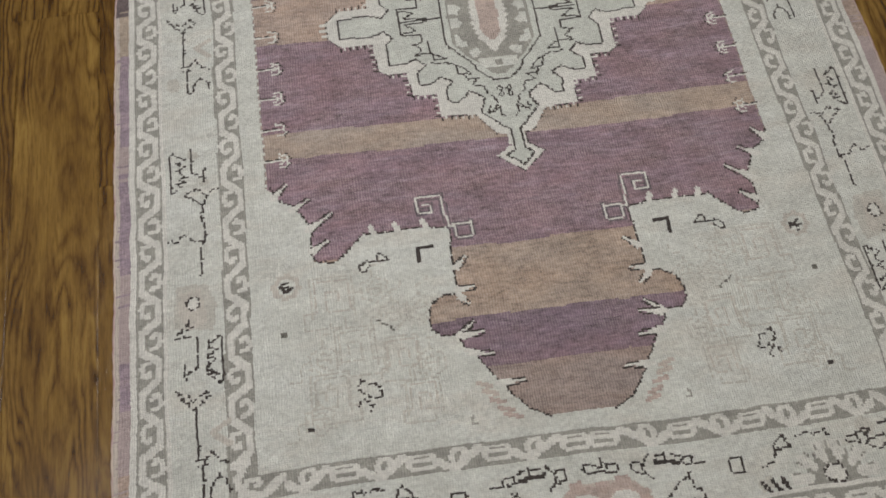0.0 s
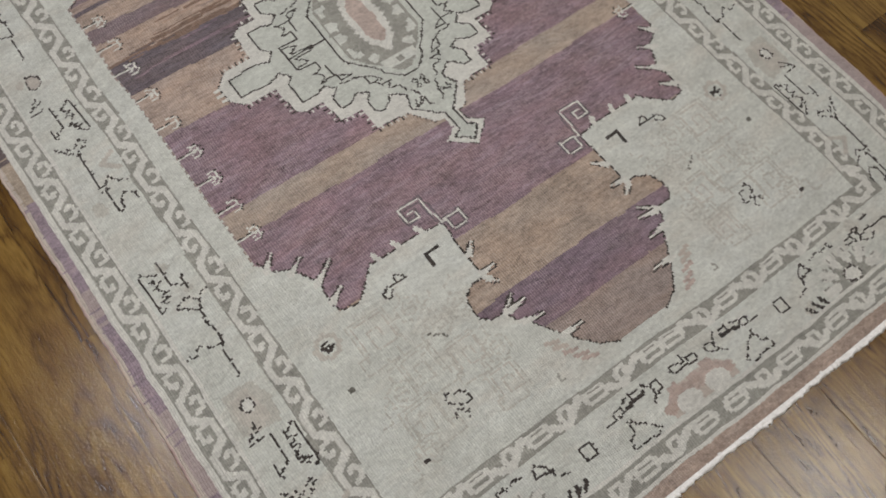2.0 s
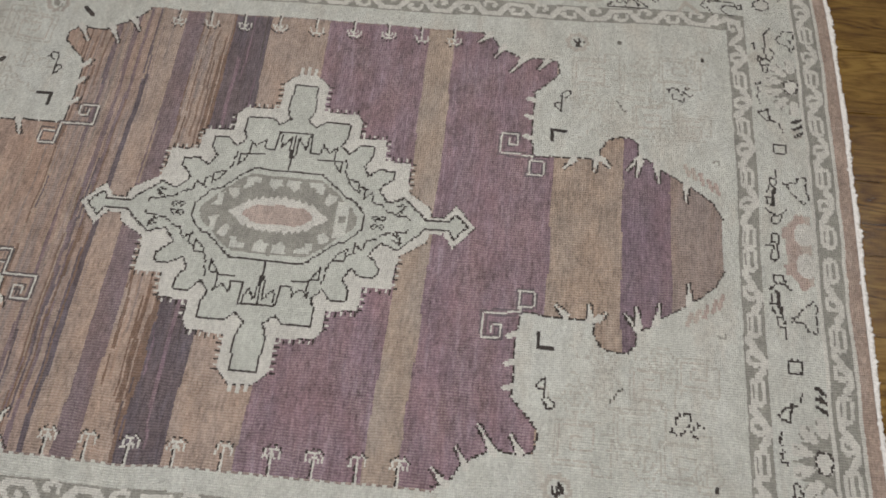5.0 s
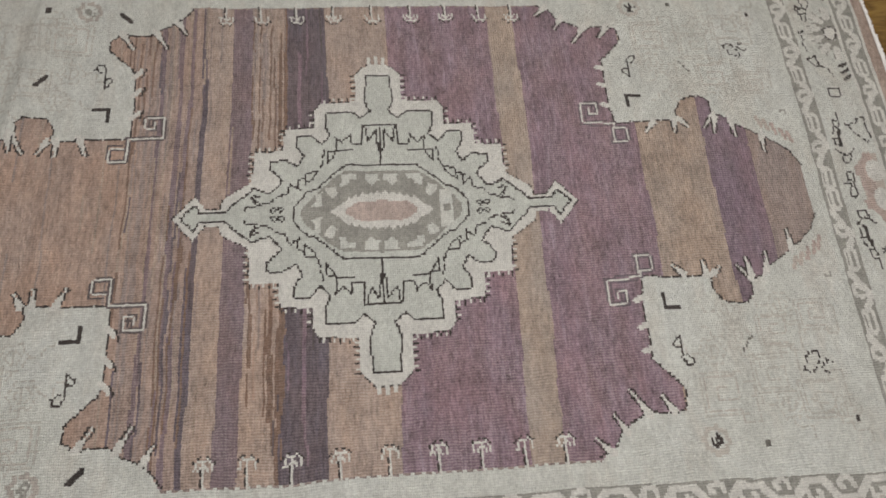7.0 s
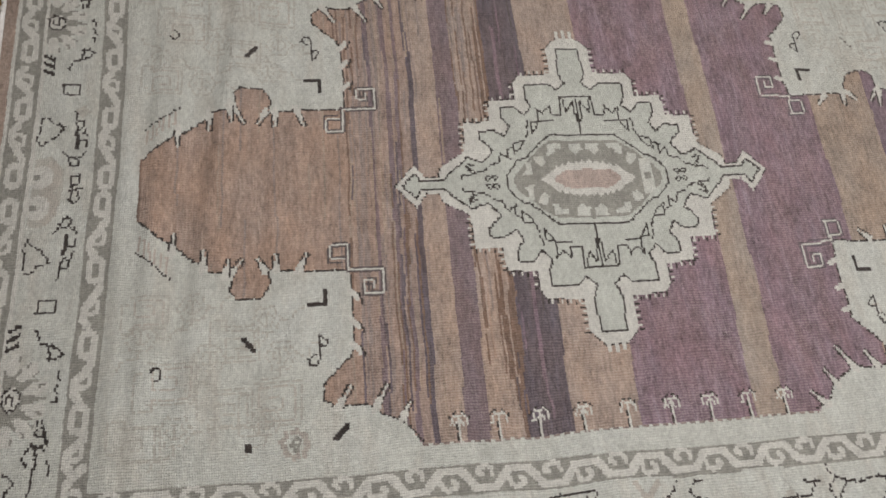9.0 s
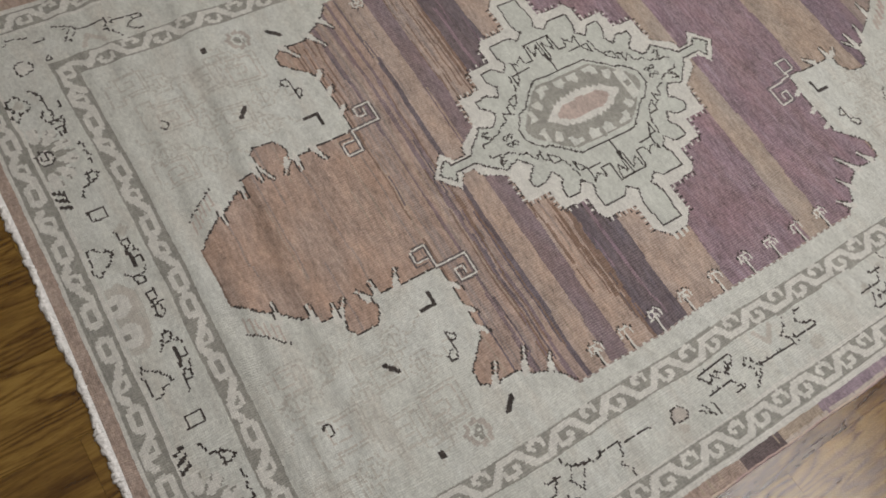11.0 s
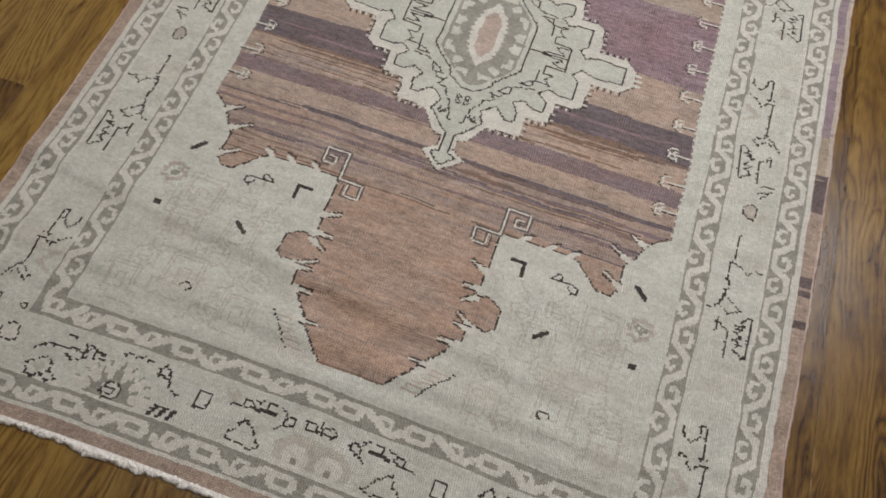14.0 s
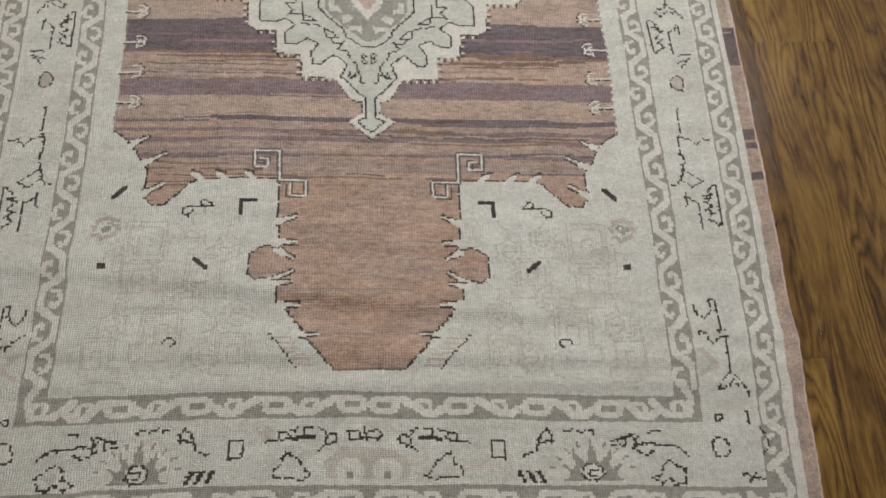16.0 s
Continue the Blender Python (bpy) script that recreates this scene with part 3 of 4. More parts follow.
        fill(m([(42.8 + 2.3 * math.cos(a), 117.0 + 1.9 * math.sin(a)) for a in np.linspace(0, 5.6, 9)], sx), "cream", to)
        line(m([(42.8 + 2.1 * math.cos(a), 117.0 + 1.7 * math.sin(a)) for a in np.linspace(0.2, 6.5, 12)], sx), "walnut", 0.6, to, 6, 1, bold=0.16)
        if sy > 0:
            line(m([(43.7, 116.4), (42.2, 116.4), (42.0, 117.6), (43.6, 117.8)], sx), "walnut", 0, to, bold=0.16)
        for x in (33.4, 31.6, 29.7):
            to = begin("dash_motif")
            line(m([(x, 118.8), (x - 1.1, 116.8)], sx), "walnut", 0, to, bold=0.16)
            line(m([(x + 0.42, 118.8), (x - 0.68, 116.8)], sx), "walnut", 0, to, bold=0.16)
        to = begin("spray_motif")
        line(m([(61.2, 113.6), (59.1, 111.8), (52.8, 111.5), (51.4, 112), (50.6, 110.2), (47.2, 110.8)], sx), "walnut", 0.6, to, bold=0.16)
        line(m([(54.6, 113.0), (53.0, 113.8), (50.6, 112.6), (51.9, 109.6), (49.1, 110.3), (49.5, 112.2), (46.8, 111.6)], sx), "walnut", 0.6, to, 6, 1, bold=0.16)
        line(m([(56.2, 109.1), (54.3, 109.2)], sx), "walnut", 0.6, to, bold=0.16)
        to = begin("clover_motif")
        line(m([(60.4, 119), (60.6, 116.5), (59.1, 115.7), (57.7, 114.6), (56.2, 115.7), (56, 117.4), (53.8, 118.2), (55.8, 119.2), (57.4, 118), (58.6, 119.2), (60.4, 119)], sx), "walnut", 0.6, to, 4, 1, bold=0.16)
        x, y = m([(67.6 if sy > 0 else 69.2, 112.1)], sx)[0]
        ring_motif(x, y, 1.9, 2.0, "cream", "corner_ring_motif", 5)
        to = begin("corner_dash_motif")
        line(m([(71.2, 116.8), (72.9, 117.8), (75.1, 118.3), (73.7, 116.8), (72.3, 118.4)], sx), "walnut", 0.6, to, 4, 1, bold=0.16)
        to = begin("corner_dash_motif")
        line(m([(75.6, 108.2), (76.7, 110.6), (76.5, 112.0), (75.4, 113.4)], sx), "walnut", 0.6, to, 5, 1, bold=0.16)
        to = begin("corner_square_motif")
        line(m([(67.4, 105.8), (68.6, 106.0), (68.4, 107.0), (67.4, 107.0), (67.4, 105.8)], sx), "walnut", 0, to, bold=0.16)
        to = begin("corner_dash_motif")
        line(m([(73.6, 105.0), (73.5, 107.4)], sx), "walnut", 0, to, bold=0.16)


end_border(1, 0)
end_border(-1, 2.0)

# the field: one outline, wide in the middle with a tongue at either end
EDGE = 55.8
half_o = [(EDGE, 43.0), (52.6, 45.4), (50.6, 47.9), (49.4, 50.4), (48.0, 51.6), (47.7, 54.4), (47.6, 57.4), (47.5, 59.8), (46.2, 61.2), (43.2, 61.2), (40.6, 58.8), (38.0, 56.0), (36.4, 55.1), (19.4, 55.2),
          (19.4, 65.6), (18.9, 69.5), (18.8, 71.4), (22.0, 71.0), (24.8, 72.8), (24.8, 77.6), (23.4, 78.9), (20.4, 78.6), (19.2, 80.0), (19.2, 83.0), (17.6, 84.4), (16.2, 86.4), (13.6, 89.4), (11.0, 93.4), (7.2, 97.3)]
half_p = [(EDGE, -38.9), (54.6, -42.0), (51.2, -43.9), (50.2, -45.9), (48.2, -49.4), (48.4, -55.0), (48.2, -58.2), (44.2, -59.2), (41.0, -56.4), (37.8, -53.2), (19.5, -53.7),
          (20.0, -62.1), (19.9, -64.1), (20.0, -69.6), (23.0, -69.5), (25.6, -71.2), (26.5, -73.6), (26.6, -76.4), (25.0, -78.2), (21.4, -78.4), (20.9, -80.6), (20.0, -82.2), (18.4, -83.4), (16.8, -86.2), (15.0, -88.6), (13.2, -91.2), (10.4, -94.8), (6.6, -96.9)]
outline = [(-x - 0.6 * (x == EDGE), y) for x, y in half_o] + half_o[::-1] + half_p + [(-x - 0.6 * (x == EDGE), y) for x, y in half_p[::-1]]
field = begin("field")
in_field, fy, fx = inside(outline)
STRIPES = [(-130, -85.4, "mauve"), (-85.4, -74.9, "grape"), (-74.9, -58.8, "tan"), (-58.8, -33.2, "plum"), (-33.2, -26.6, "sand"), (-26.6, -1.8, "plum"), (-1.8, 12.5, "dune"), (12.5, 21.6, "slate"), (21.6, 22.4, "umber"),
           (22.4, 29.4, "dune"), (29.4, 34.0, "heather"), (34.0, 39.3, "dune"), (39.3, 40.5, "slate"), (40.5, 42.4, "cocoa"), (42.4, 43.5, "heather"), (43.5, 44.6, "cocoa"), (44.6, 45.7, "heather"), (45.7, 47.2, "cocoa"),
           (47.2, 47.8, "mauve"), (47.8, 48.6, "cocoa"), (48.6, 49.7, "heather"), (49.7, 51.4, "cocoa"), (51.4, 51.9, "mauve"), (51.9, 53.0, "cocoa"), (53.0, 53.4, "mauve"), (53.4, 130, "russet")]
ragged = -0.045 * np.clip(-GX[fx] - 34, 0, 60) + 0.25 * np.sin(GX[fx] * 0.045 + 2.0) + np.repeat(rng.uniform(-0.2, 0.2, len(GX)), 27)[: len(GX)][fx]
for n, y in enumerate(GY[fy]):
    # each row of knots was dyed in one go, with an uneven end here and there
    for y0, y1, colour in STRIPES:
        at = y + ragged * (1.0 if y < 0 else 0.4)
        run = in_field[n] & (y0 <= at) & (at < y1)
        dye[fy, fx][n][run] = DYE_NAMES.index(colour)
piece[fy, fx][in_field] = field
# thin streaks where the dye changed
outside = np.ones_like(dye, bool)
outside[fy, fx] = ~in_field
keep = dye.copy()
streak_rng = np.random.default_rng(12)
for low, high, count, shades in ((40, 57, 60, ("mauve", "mauve", "slate", "umber", "tan")), (22, 29, 34, ("umber", "umber", "umber", "mauve", "russet")), (13, 22, 14, ("grape", "soot")), (33, 39, 6, ("mauve", "tan")), (57, 95, 16, ("tan", "tan", "mauve"))):
    for k in range(count):
        x, y, w = rng.uniform(-56, 46), rng.uniform(low, high), rng.uniform(5, 46)
        line([(x, y), (min(56, x + w), y + rng.uniform(-0.4, 0.4))], rng.choice(shades), 0)
for k in range(20):
    x, y = streak_rng.uniform(18, 46), streak_rng.uniform(26.0, 29.3)
    line([(x, y), (x + streak_rng.uniform(5, 22), y + streak_rng.uniform(-0.1, 0.3))], ("umber", "mauve", "mauve")[k % 3], 0)
for k in range(26):
    x, y = rng.normal(-40, 7), 21.2 + abs(rng.normal(0, 1.6))
    line([(x, y), (x + rng.uniform(3, 14), y + rng.uniform(-0.2, 0.2))], rng.choice(("umber", "umber", "char")), 0)
dye[outside] = keep[outside]
# the dark line round the field
for sx in (1, -1):
    line(move(half_o, sx), "walnut", 0, field, 9, 1)
    line(move(half_p, sx), "walnut", 0, field, 5, 1)
    line(move([half_o[0], half_p[0]], sx, 1, -0.6 * (sx < 0)), "mauve", 0, field, 3, 2)
line(move([(-7.2, 97.3), (7.2, 97.3)], 1), "umber", 0, field)


def dart(base, tip, w, sx, dark=True):
    """An ivory thorn that runs into the field, with a dark edge."""
    (xa, ya), (xb, yb) = base, tip
    n = Vector((yb - ya, xa - xb)).normalized() * 0.62
    if dark:
        line(move([(xa + n.x, ya + n.y), (xb + n.x * 0.8, yb + n.y * 0.8), (xb - n.x * 0.8, yb - n.y * 0.8), (xa - n.x, ya - n.y)], sx), "walnut", 0, field)
    line(move([(xa, ya), (xb, yb)], sx), "cream", w, field)
    k = n * 1.5
    fill(move([(xa * 1.15 - xb * 0.15 + k.x, ya * 1.15 - yb * 0.15 + k.y), (xb * 0.85 + xa * 0.15, yb * 0.85 + ya * 0.15), (xa * 1.15 - xb * 0.15 - k.x, ya * 1.15 - yb * 0.15 - k.y)], sx), "cream", field)
    line(move([(xa + (xa - xb) * 0.25, ya + (ya - yb) * 0.25), (xa * 0.7 + xb * 0.3, ya * 0.7 + yb * 0.3)], sx), "cream", 0.7, field)


DARTS_O = [((51.1, 46.3), (47.9, 44.6)), ((48.3, 51.3), (43.9, 49.0)), ((47.6, 58.5), (43.6, 56.2)), ((19.1, 65.2), (15.4, 63.6)), ((18.8, 69.9), (15.4, 70.0)), ((18.8, 72.0), (16.0, 73.6)), ((20.0, 79.1), (16.0, 76.6)),
           ((19.9, 79.8), (16.2, 79.4)), ((18.4, 84.0), (14.5, 84.0)), ((14.5, 90.3), (10.2, 90.1))]
DARTS_P = [((55.0, -41.4), (52.5, -38.5)), ((51.6, -45.0), (48.1, -42.9)), ((48.2, -50.3), (43.6, -47.2)), ((48.2, -55.8), (45.1, -53.9)), ((19.4, -63.4), (16.9, -61.2)), ((19.7, -68.6), (16.4, -68.3)), ((19.8, -70.2), (18.0, -71.8)),
           ((20.8, -78.4), (17.8, -75.8)), ((20.3, -78.6), (16.1, -78.2)), ((19.6, -82.4), (15.0, -83.0)), ((14.6, -89.2), (10.1, -89.0))]
for sx in (1, -1):
    for base, tip in DARTS_O + DARTS_P:
        dart(base, tip, 0.55, sx)
    for x in (24.6, 30.4, 35.6):
        line(move([(x, 55.2), (x + 1.2, 53.9), (x + 1.8, 53.8)], sx), "cream", 0.8, field)
        line(move([(x + 0.4, 53.6), (x + 2.4, 53.0)], sx), "walnut", 0, field)
        line(move([(x, -53.4), (x + 0.4, -51.8)], sx), "cream", 0.9, field)
    # square spirals at the inner corners
    for s, y in ((1, 55.2), (-1, -53.7)):
        to = begin("spiral_motif")
        sp = [(19.6, 0), (19.6, -6.9 if s > 0 else -7.0), (25.0, -7.0), (25.0, -3.2), (22.2, -3.2), (22.2, -5.0), (23.6, -5.0)]
        sq = [(19.2, 0.2), (13.6, 0.2), (13.6, 3.7), (17.2, 3.7), (17.2, 0.9)]
        if s < 0:
            sq, sp = [(19.6, 0.0)] + [(x + 1.0, v - 0.7) for x, v in sq[1:]], sp[:1] + [(x + 0.4, v - 0.3) for x, v in sp[1:]]
        for pts in (sp, sq):
            line(move([(x - 0.55, v - 0.5) for x, v in pts], sx, s, 0, y), "soot" if s > 0 else "slate", 0, to)
            line(move([(x + 0.5, v + 0.45) for x, v in pts], sx, s, 0, y), "soot" if s > 0 else "slate", 0, to)
        for pts in (sp, sq):
            line(move(pts, sx, s, 0, y), "cream", 0.62, to)
    # anchors along the sides of the field
    for k, y in enumerate((35.6, 27.6, 19.2, 10.5, 1.3, -7.9, -16.2, -24.8, -32.8)):
        to = begin("anchor_motif")
        line(move([(EDGE + 0.1, 0.6), (54.4, 0.55), (53.2, 0.55)], sx, 1, 0, y), "walnut", 0, to, 4, 1)
        line(move([(EDGE + 1.2, 0), (51.6, 0)], sx, 1, 0, y), "cream", 0.55, to)
        for s in (1, -1):
            line(move([(51.4, 0.2 * s), (51.2, 0.8 * s), (52.0, 1.4 * s), (53.2, 1.6 * s)], sx, 1, 0, y), "cream", 0.5, to)
            if k % 3 != 1:
                line(move([(52.4, 0.3 * s), (53.0, 0.8 * s)], sx, 1, 0, y), "cream", 0.5, to)
            line(move([(50.7, 0.5 * s), (51.0, 1.4 * s), (52.0, 2.0 * s)], sx, 1, 0, y), "walnut", 0, to, 2, 1)


# small figures on the ivory corner ground
for sx in (1, -1):
    for s, y in ((1, 0), (-1, 2.0)):
        to = begin("angle_motif")
        line(move([(24.2, 60.3), (27.2, 60.4)], sx, s, 0, y), "walnut", 0.7, to)
        line(move([(27.1, 60.4), (27.0, 63.3)], sx, s, 0, y), "walnut", 0.85, to)
        to = begin("bow_motif")
        line(move([(33.0, 61.7), (34.6, 60.2), (35.4, 60.4), (35.2, 61.9), (33.0, 61.7)], sx, s, 0, y), "walnut", 0, to)
        line(move([(35.2, 61.8), (37.4, 61.6), (39.4, 62.4), (39.2, 63.8), (38.2, 64.0), (37.2, 62.6)], sx, s, 0, y), "walnut", 0, to)
        to = begin("bar_motif")
        line(move([(33.2, 76.2), (36.0, 74.1)] if s > 0 else [(34.1, 77.3), (37.0, 75.0)], sx, s, 0, y), "walnut" if s > 0 else "smoke", 0.7 if s > 0 else 0.5, to, 0 if s > 0 else 3, 1)
    to = begin("dot_motif")
    rect(*sorted((sx * 53.8, sx * 55.3)), 75.0, 75.9, "walnut", to)
    to = begin("hook_motif")
    line(move([(41.0, 91.7), (40.2, 90.9), (38.9, 90.8), (38.4, 92.2), (39.4, 92.6)], sx), "walnut", 0.6, to)
    to = begin("bar_motif")
    line(move([(51.6, 56.9), (54.0, 59.3)], sx), "walnut", 0.7, to)
    for s, y, core, halo in ((1, 66.6, "taupe", "mist"), (-1, -63.25, "walnut", "faint")):
        to = begin("star_motif")
        cx = sx * 54.6
        for k, a in enumerate(np.linspace(0, 2 * math.pi, 9)[:-1]):
            c, d = math.cos(a), math.sin(a)
            line([(cx + 2.1 * c - 0.5 * d, y + 2.1 * d + 0.5 * c), (cx + 2.6 * c + 0.5 * d, y + 2.6 * d - 0.5 * c)], halo, 0.7, to)
        for k in range(22):
            a, r = rng.uniform(0, 6.28), 1.3 * rng.uniform() ** 0.6
            line([(cx + r * math.cos(a), y + r * math.sin(a)), (cx + r * math.cos(a) + 0.2, y + r * math.sin(a))], core, 0, to)
    for x, y, shade in ((55.7, -73.4, "smoke"), (51.7, -93.6, "walnut")):
        to = begin("dot_motif")
        rect(sx * x - 0.6, sx * x + 0.6, y - 0.5, y + 0.5, shade, to)
    to = begin("clover_motif")
    ring4 = [(41.7, -85.3), (40.8, -85.5), (40.3, -86.2), (39.4, -86.3), (38.9, -86.0), (38.8, -86.9), (38.4, -87.6), (38.1, -88.9), (38.8, -89.2), (39.9, -88.7), (41.0, -88.2), (41.8, -87.4), (42.2, -86.4), (41.7, -85.3)]
    line(move(ring4, sx), "walnut", 0, to, 3, 1, 0.3)
    line(move([(42.5, -90.4), (42.3, -89.4), (41.2, -89.1), (40.5, -89.7), (40.1, -91.0), (40.6, -91.4)], sx), "walnut", 0, to, 3, 1, 0.3)
    to = begin("tick_motif")
    line(move([(21.4, -95.0), (21.5, -96.8), (20.6, -96.8)], sx), "taupe", 0.6, to)
    to = begin("thorn_row_motif")
    line(move([(20.4, 90.0), (14.4, 97.0)], sx), "walnut", 0.5, to, 2, 1)
    for k in range(6):
        y = 91.0 + k * 1.1
        line(move([(19.0 - k * 0.95, y), (15.8 - k * 0.95, y + 0.2)], sx), "blush", 0.5, to)
    to = begin("blush_bars_motif")
    for k, y in enumerate((-89.4, -91.0, -92.8, -94.6, -96.2)):
        line(move([(17.2 - k * 1.15, y - 0.4), (19.6 - k * 1.1, y + 0.4)], sx), "blush" if k < 2 else "petal", 0.66, to)
    # pale figures, nearly worn away, woven round the darker ones
    dark_knots = dye != DYE_NAMES.index("ivory")
    keep_dye, keep_piece = dye.copy(), piece.copy()
    for s, places in ((1, ((26.5, 85.8), (36.8, 82.7), (49.7, 72.1), (32.4, 94.6), (36.9, 69.2), (29.5, 71.8), (51.0, 88.0))), (-1, ((27.6, 83.5), (37.1, 66.0), (34.0, 72.0), (28.1, 71.5), (48.5, 80.0), (50.0, 92.0)))):
        for k, (x, y) in enumerate(places):
            shade = "ghost"
            for r in (2.9, 1.5):
                line(move([(x + r * math.cos(a) * (1.1 if j % 2 else 0.85), y + r * math.sin(a) * (1.1 if j % 2 else 0.85)) for j, a in enumerate(np.linspace(0, 6.2832, 13))], sx, s), shade, 0, margin, 3, 1)
            line(move([(x - 1, y), (x + 1, y)], sx, s), shade, 0, margin)
            line(move([(x + 2.9, y), (x + 4.4, y + 0.4), (x + 4.6, y + 3.6), (x + 6.6, y + 4.0)], sx, s), shade, 0, margin, 4, 1)
            line(move([(x, y - 2.9), (x + 0.2, y - 5.2), (x - 2.0, y - 5.6), (x - 2.2, y - 7.4)], sx, s), shade, 0, margin, 4, 2)
        # worn frets: nested angular keys
        frets = ((46.5, 70.0, 3.4), (47.0, 78.5, 3.0), (41.5, 89.0, 3.2), (34.0, 77.0, 2.8), (27.0, 93.5, 2.6), (53.0, 94.0, 2.6)) if s > 0 else ((45.5, 66.5, 3.4), (42.0, 78.0, 3.2), (33.0, 80.5, 2.8), (47.5, 87.0, 3.0), (30.0, 90.0, 2.6))
        for k, (x, y, r) in enumerate(frets):
            h = 1 if k % 2 else -1
            key = [(-1.7, 1.0), (-1.0, 1.0), (-1.0, -1.0), (1.0, -1.0), (1.0, 1.0), (-0.35, 1.0), (-0.35, -0.3), (0.4, -0.3), (0.4, 0.4)]
            line(move([(x + h * r * u, y + r * v) for u, v in key], sx, s), ("faint", "ghost")[k % 2], 0, margin, 7, 1)
            line(move([(x + h * r * (u * 1.25), y + r * v * 1.3) for u, v in key[1:5]], sx, s), "ghost", 0, margin, 5, 1)
            line(move([(x - h * r * 1.7, y + r), (x - h * r * 1.7, y + r * 2.0), (x + h * r * 0.6, y + r * 2.0), (x + h * r * 0.6, y + r * 1.5)], sx, s), "ghost", 0, margin, 6, 1)
    dye[dark_knots], piece[dark_knots] = keep_dye[dark_knots], keep_piece[dark_knots]

# the medallion
MX, MY = -0.5, 1.0
quarter = [(38.8, 0), (38.8, 2.2), (37.4, 3.8), (36.2, 5.7), (29.0, 5.8), (28.6, 13.8), (26.6, 15.2), (22.2, 15.2), (21.9, 21.6), (16.4, 22.0), (16.2, 27.8), (8.6, 28.2), (4.5, 33.4), (2.1, 34.0), (2.0, 36.9), (5.4, 39.2), (0.2, 43.5)]


def four(pts, dy=MY):
    """A quarter outline mirrored into a whole one."""
    right = [(x, y) for x, y in pts] + [(-x, y) for x, y in pts[::-1]]
    return [(x + MX, y + dy) for x, y in right + [(-x, -y) for x, y in pts] + [(x, -y) for x, y in pts[::-1]]]


quarter = [(x - 0.5, y - 0.5) if 5.0 < y < 33.0 else (x - 0.2, y) for x, y in quarter]
medallion = begin("medallion")
teeth = four(quarter)
for a, b in zip(quarter, quarter[1:]):
    length = math.hypot(b[0] - a[0], b[1] - a[1])
    steep = abs(b[0] - a[0]) < 1.0 or abs(b[1] - a[1]) < 1.0
    count = int(length / 1.7) if steep and length > 3 else 0
    for k in range(count):
        s = (k + 0.5) / count
        x, y = a[0] + (b[0] - a[0]) * s, a[1] + (b[1] - a[1]) * s
        ox, oy = (0.85, 0) if abs(b[0] - a[0]) < abs(b[1] - a[1]) else (0, 0.85)
        for sx in (1, -1):
            for sy in (1, -1):
                line([(sx * x + MX, sy * y + MY), (sx * (x + ox) + MX, sy * (y + oy) + MY)], "cream", 0.55, medallion)
                line([(sx * (x + ox * 0.6 + oy) + MX, sy * (y + oy * 0.6 + ox) + MY), (sx * (x + ox * 1.2 + oy) + MX, sy * (y + oy * 1.2 + ox) + MY)], "walnut", 0, field)
line(teeth + teeth[:1], "walnut", 0, field, 3, 1)
fill(teeth, "cream", medallion)
for sx in (1, -1):
    for y in (-1.7, 0, 1.7):
        line([(sx * 38.0 + MX, y + MY), (sx * (40.6 if y == 0 else 40.0) + MX, y + MY)], "cream", 0.7, medallion)
inner = [(35.7, 0), (35.7, 2.9), (29.0, 3.1), (27.0, 2.9), (25.7, 2.0), (23.6, 4.3), (25.4, 6.1), (25.4, 12.1), (21.8, 12.0), (19.1, 11.0), (17.0, 13.0), (19.4, 15.1), (19.6, 18.3), (16.8, 18.4), (14.2, 16.7), (11.8, 18.2),
         (13.7, 20.7), (13.3, 23.8), (11.3, 23.9), (8.3, 21.3), (5.3, 23.3), (5.5, 24.9), (6.6, 27.4), (5.0, 29.0), (2.7, 31.4), (1.0, 33.1), (1.0, 38.1), (3.0, 39.1), (0, 42.0)]
shape = four(inner)
fill(shape, "bone", medallion)
line(shape + shape[:1], "walnut", 0, medallion)
IY = 0.95
hexa = [(11.2, 0), (11.2, 7.6), (8.8, 10.6), (5.7, 14.2), (5.4, 15.8), (1.8, 18.8), (0, 18.8)]
shape = four(hexa, IY)
line(shape + shape[:1], "walnut", 0, medallion)
core = begin("medallion_core")
fill(four([(9.8, 0), (9.6, 8.0), (7.2, 11.4), (4.6, 14.1), (3.0, 15.9), (1.2, 17.2), (0, 17.4)], IY), "taupe", core)
TULIP = [(9.0, 0.6), (9.0, 3.6), (7.2, 3.4), (5.9, 2.2), (7.2, 1.0), (7.0, 0.4)]
CROOK = [(8.8, 5.4), (8.7, 8.7), (6.0, 8.9), (6.4, 7.5), (7.6, 7.0), (7.6, 5.6)]
LEAF = [(5.9, 12.2), (6.2, 10.2), (4.2, 9.5), (3.3, 10.7), (4.4, 11.9)]
BUD = [(5.0, 12.8), (4.6, 14.4), (2.6, 14.2), (1.5, 15.6), (1.3, 12.8), (3.2, 13.2)]
for sx in (1, -1):
    for sy in (1, -1):
        for leaf in (TULIP, CROOK, LEAF, BUD):
            if leaf is not BUD or sy > 0:
                fill(move(leaf, sx, sy, MX, IY), "ivory", core)
rect(MX - 4.6, MX + 4.6, IY - 15.4, IY - 12.6, "ivory", core)
rect(MX - 0.9, MX + 0.9, IY - 15.0, IY - 13.4, "taupe", core)
saw = []
for k, y in enumerate(np.arange(0, 8.2, 0.8)):
    saw.append((4.2 - 0.024 * y * y + (0.4 if k % 2 else -0.3), y))
fill(four(saw + [(1.4, 9.2), (0.4, 11.0)], IY), "cream", core)
fill(four([(2.45, 0), (2.2, 5.2), (0.5, 7.8)], IY), "petal", core)
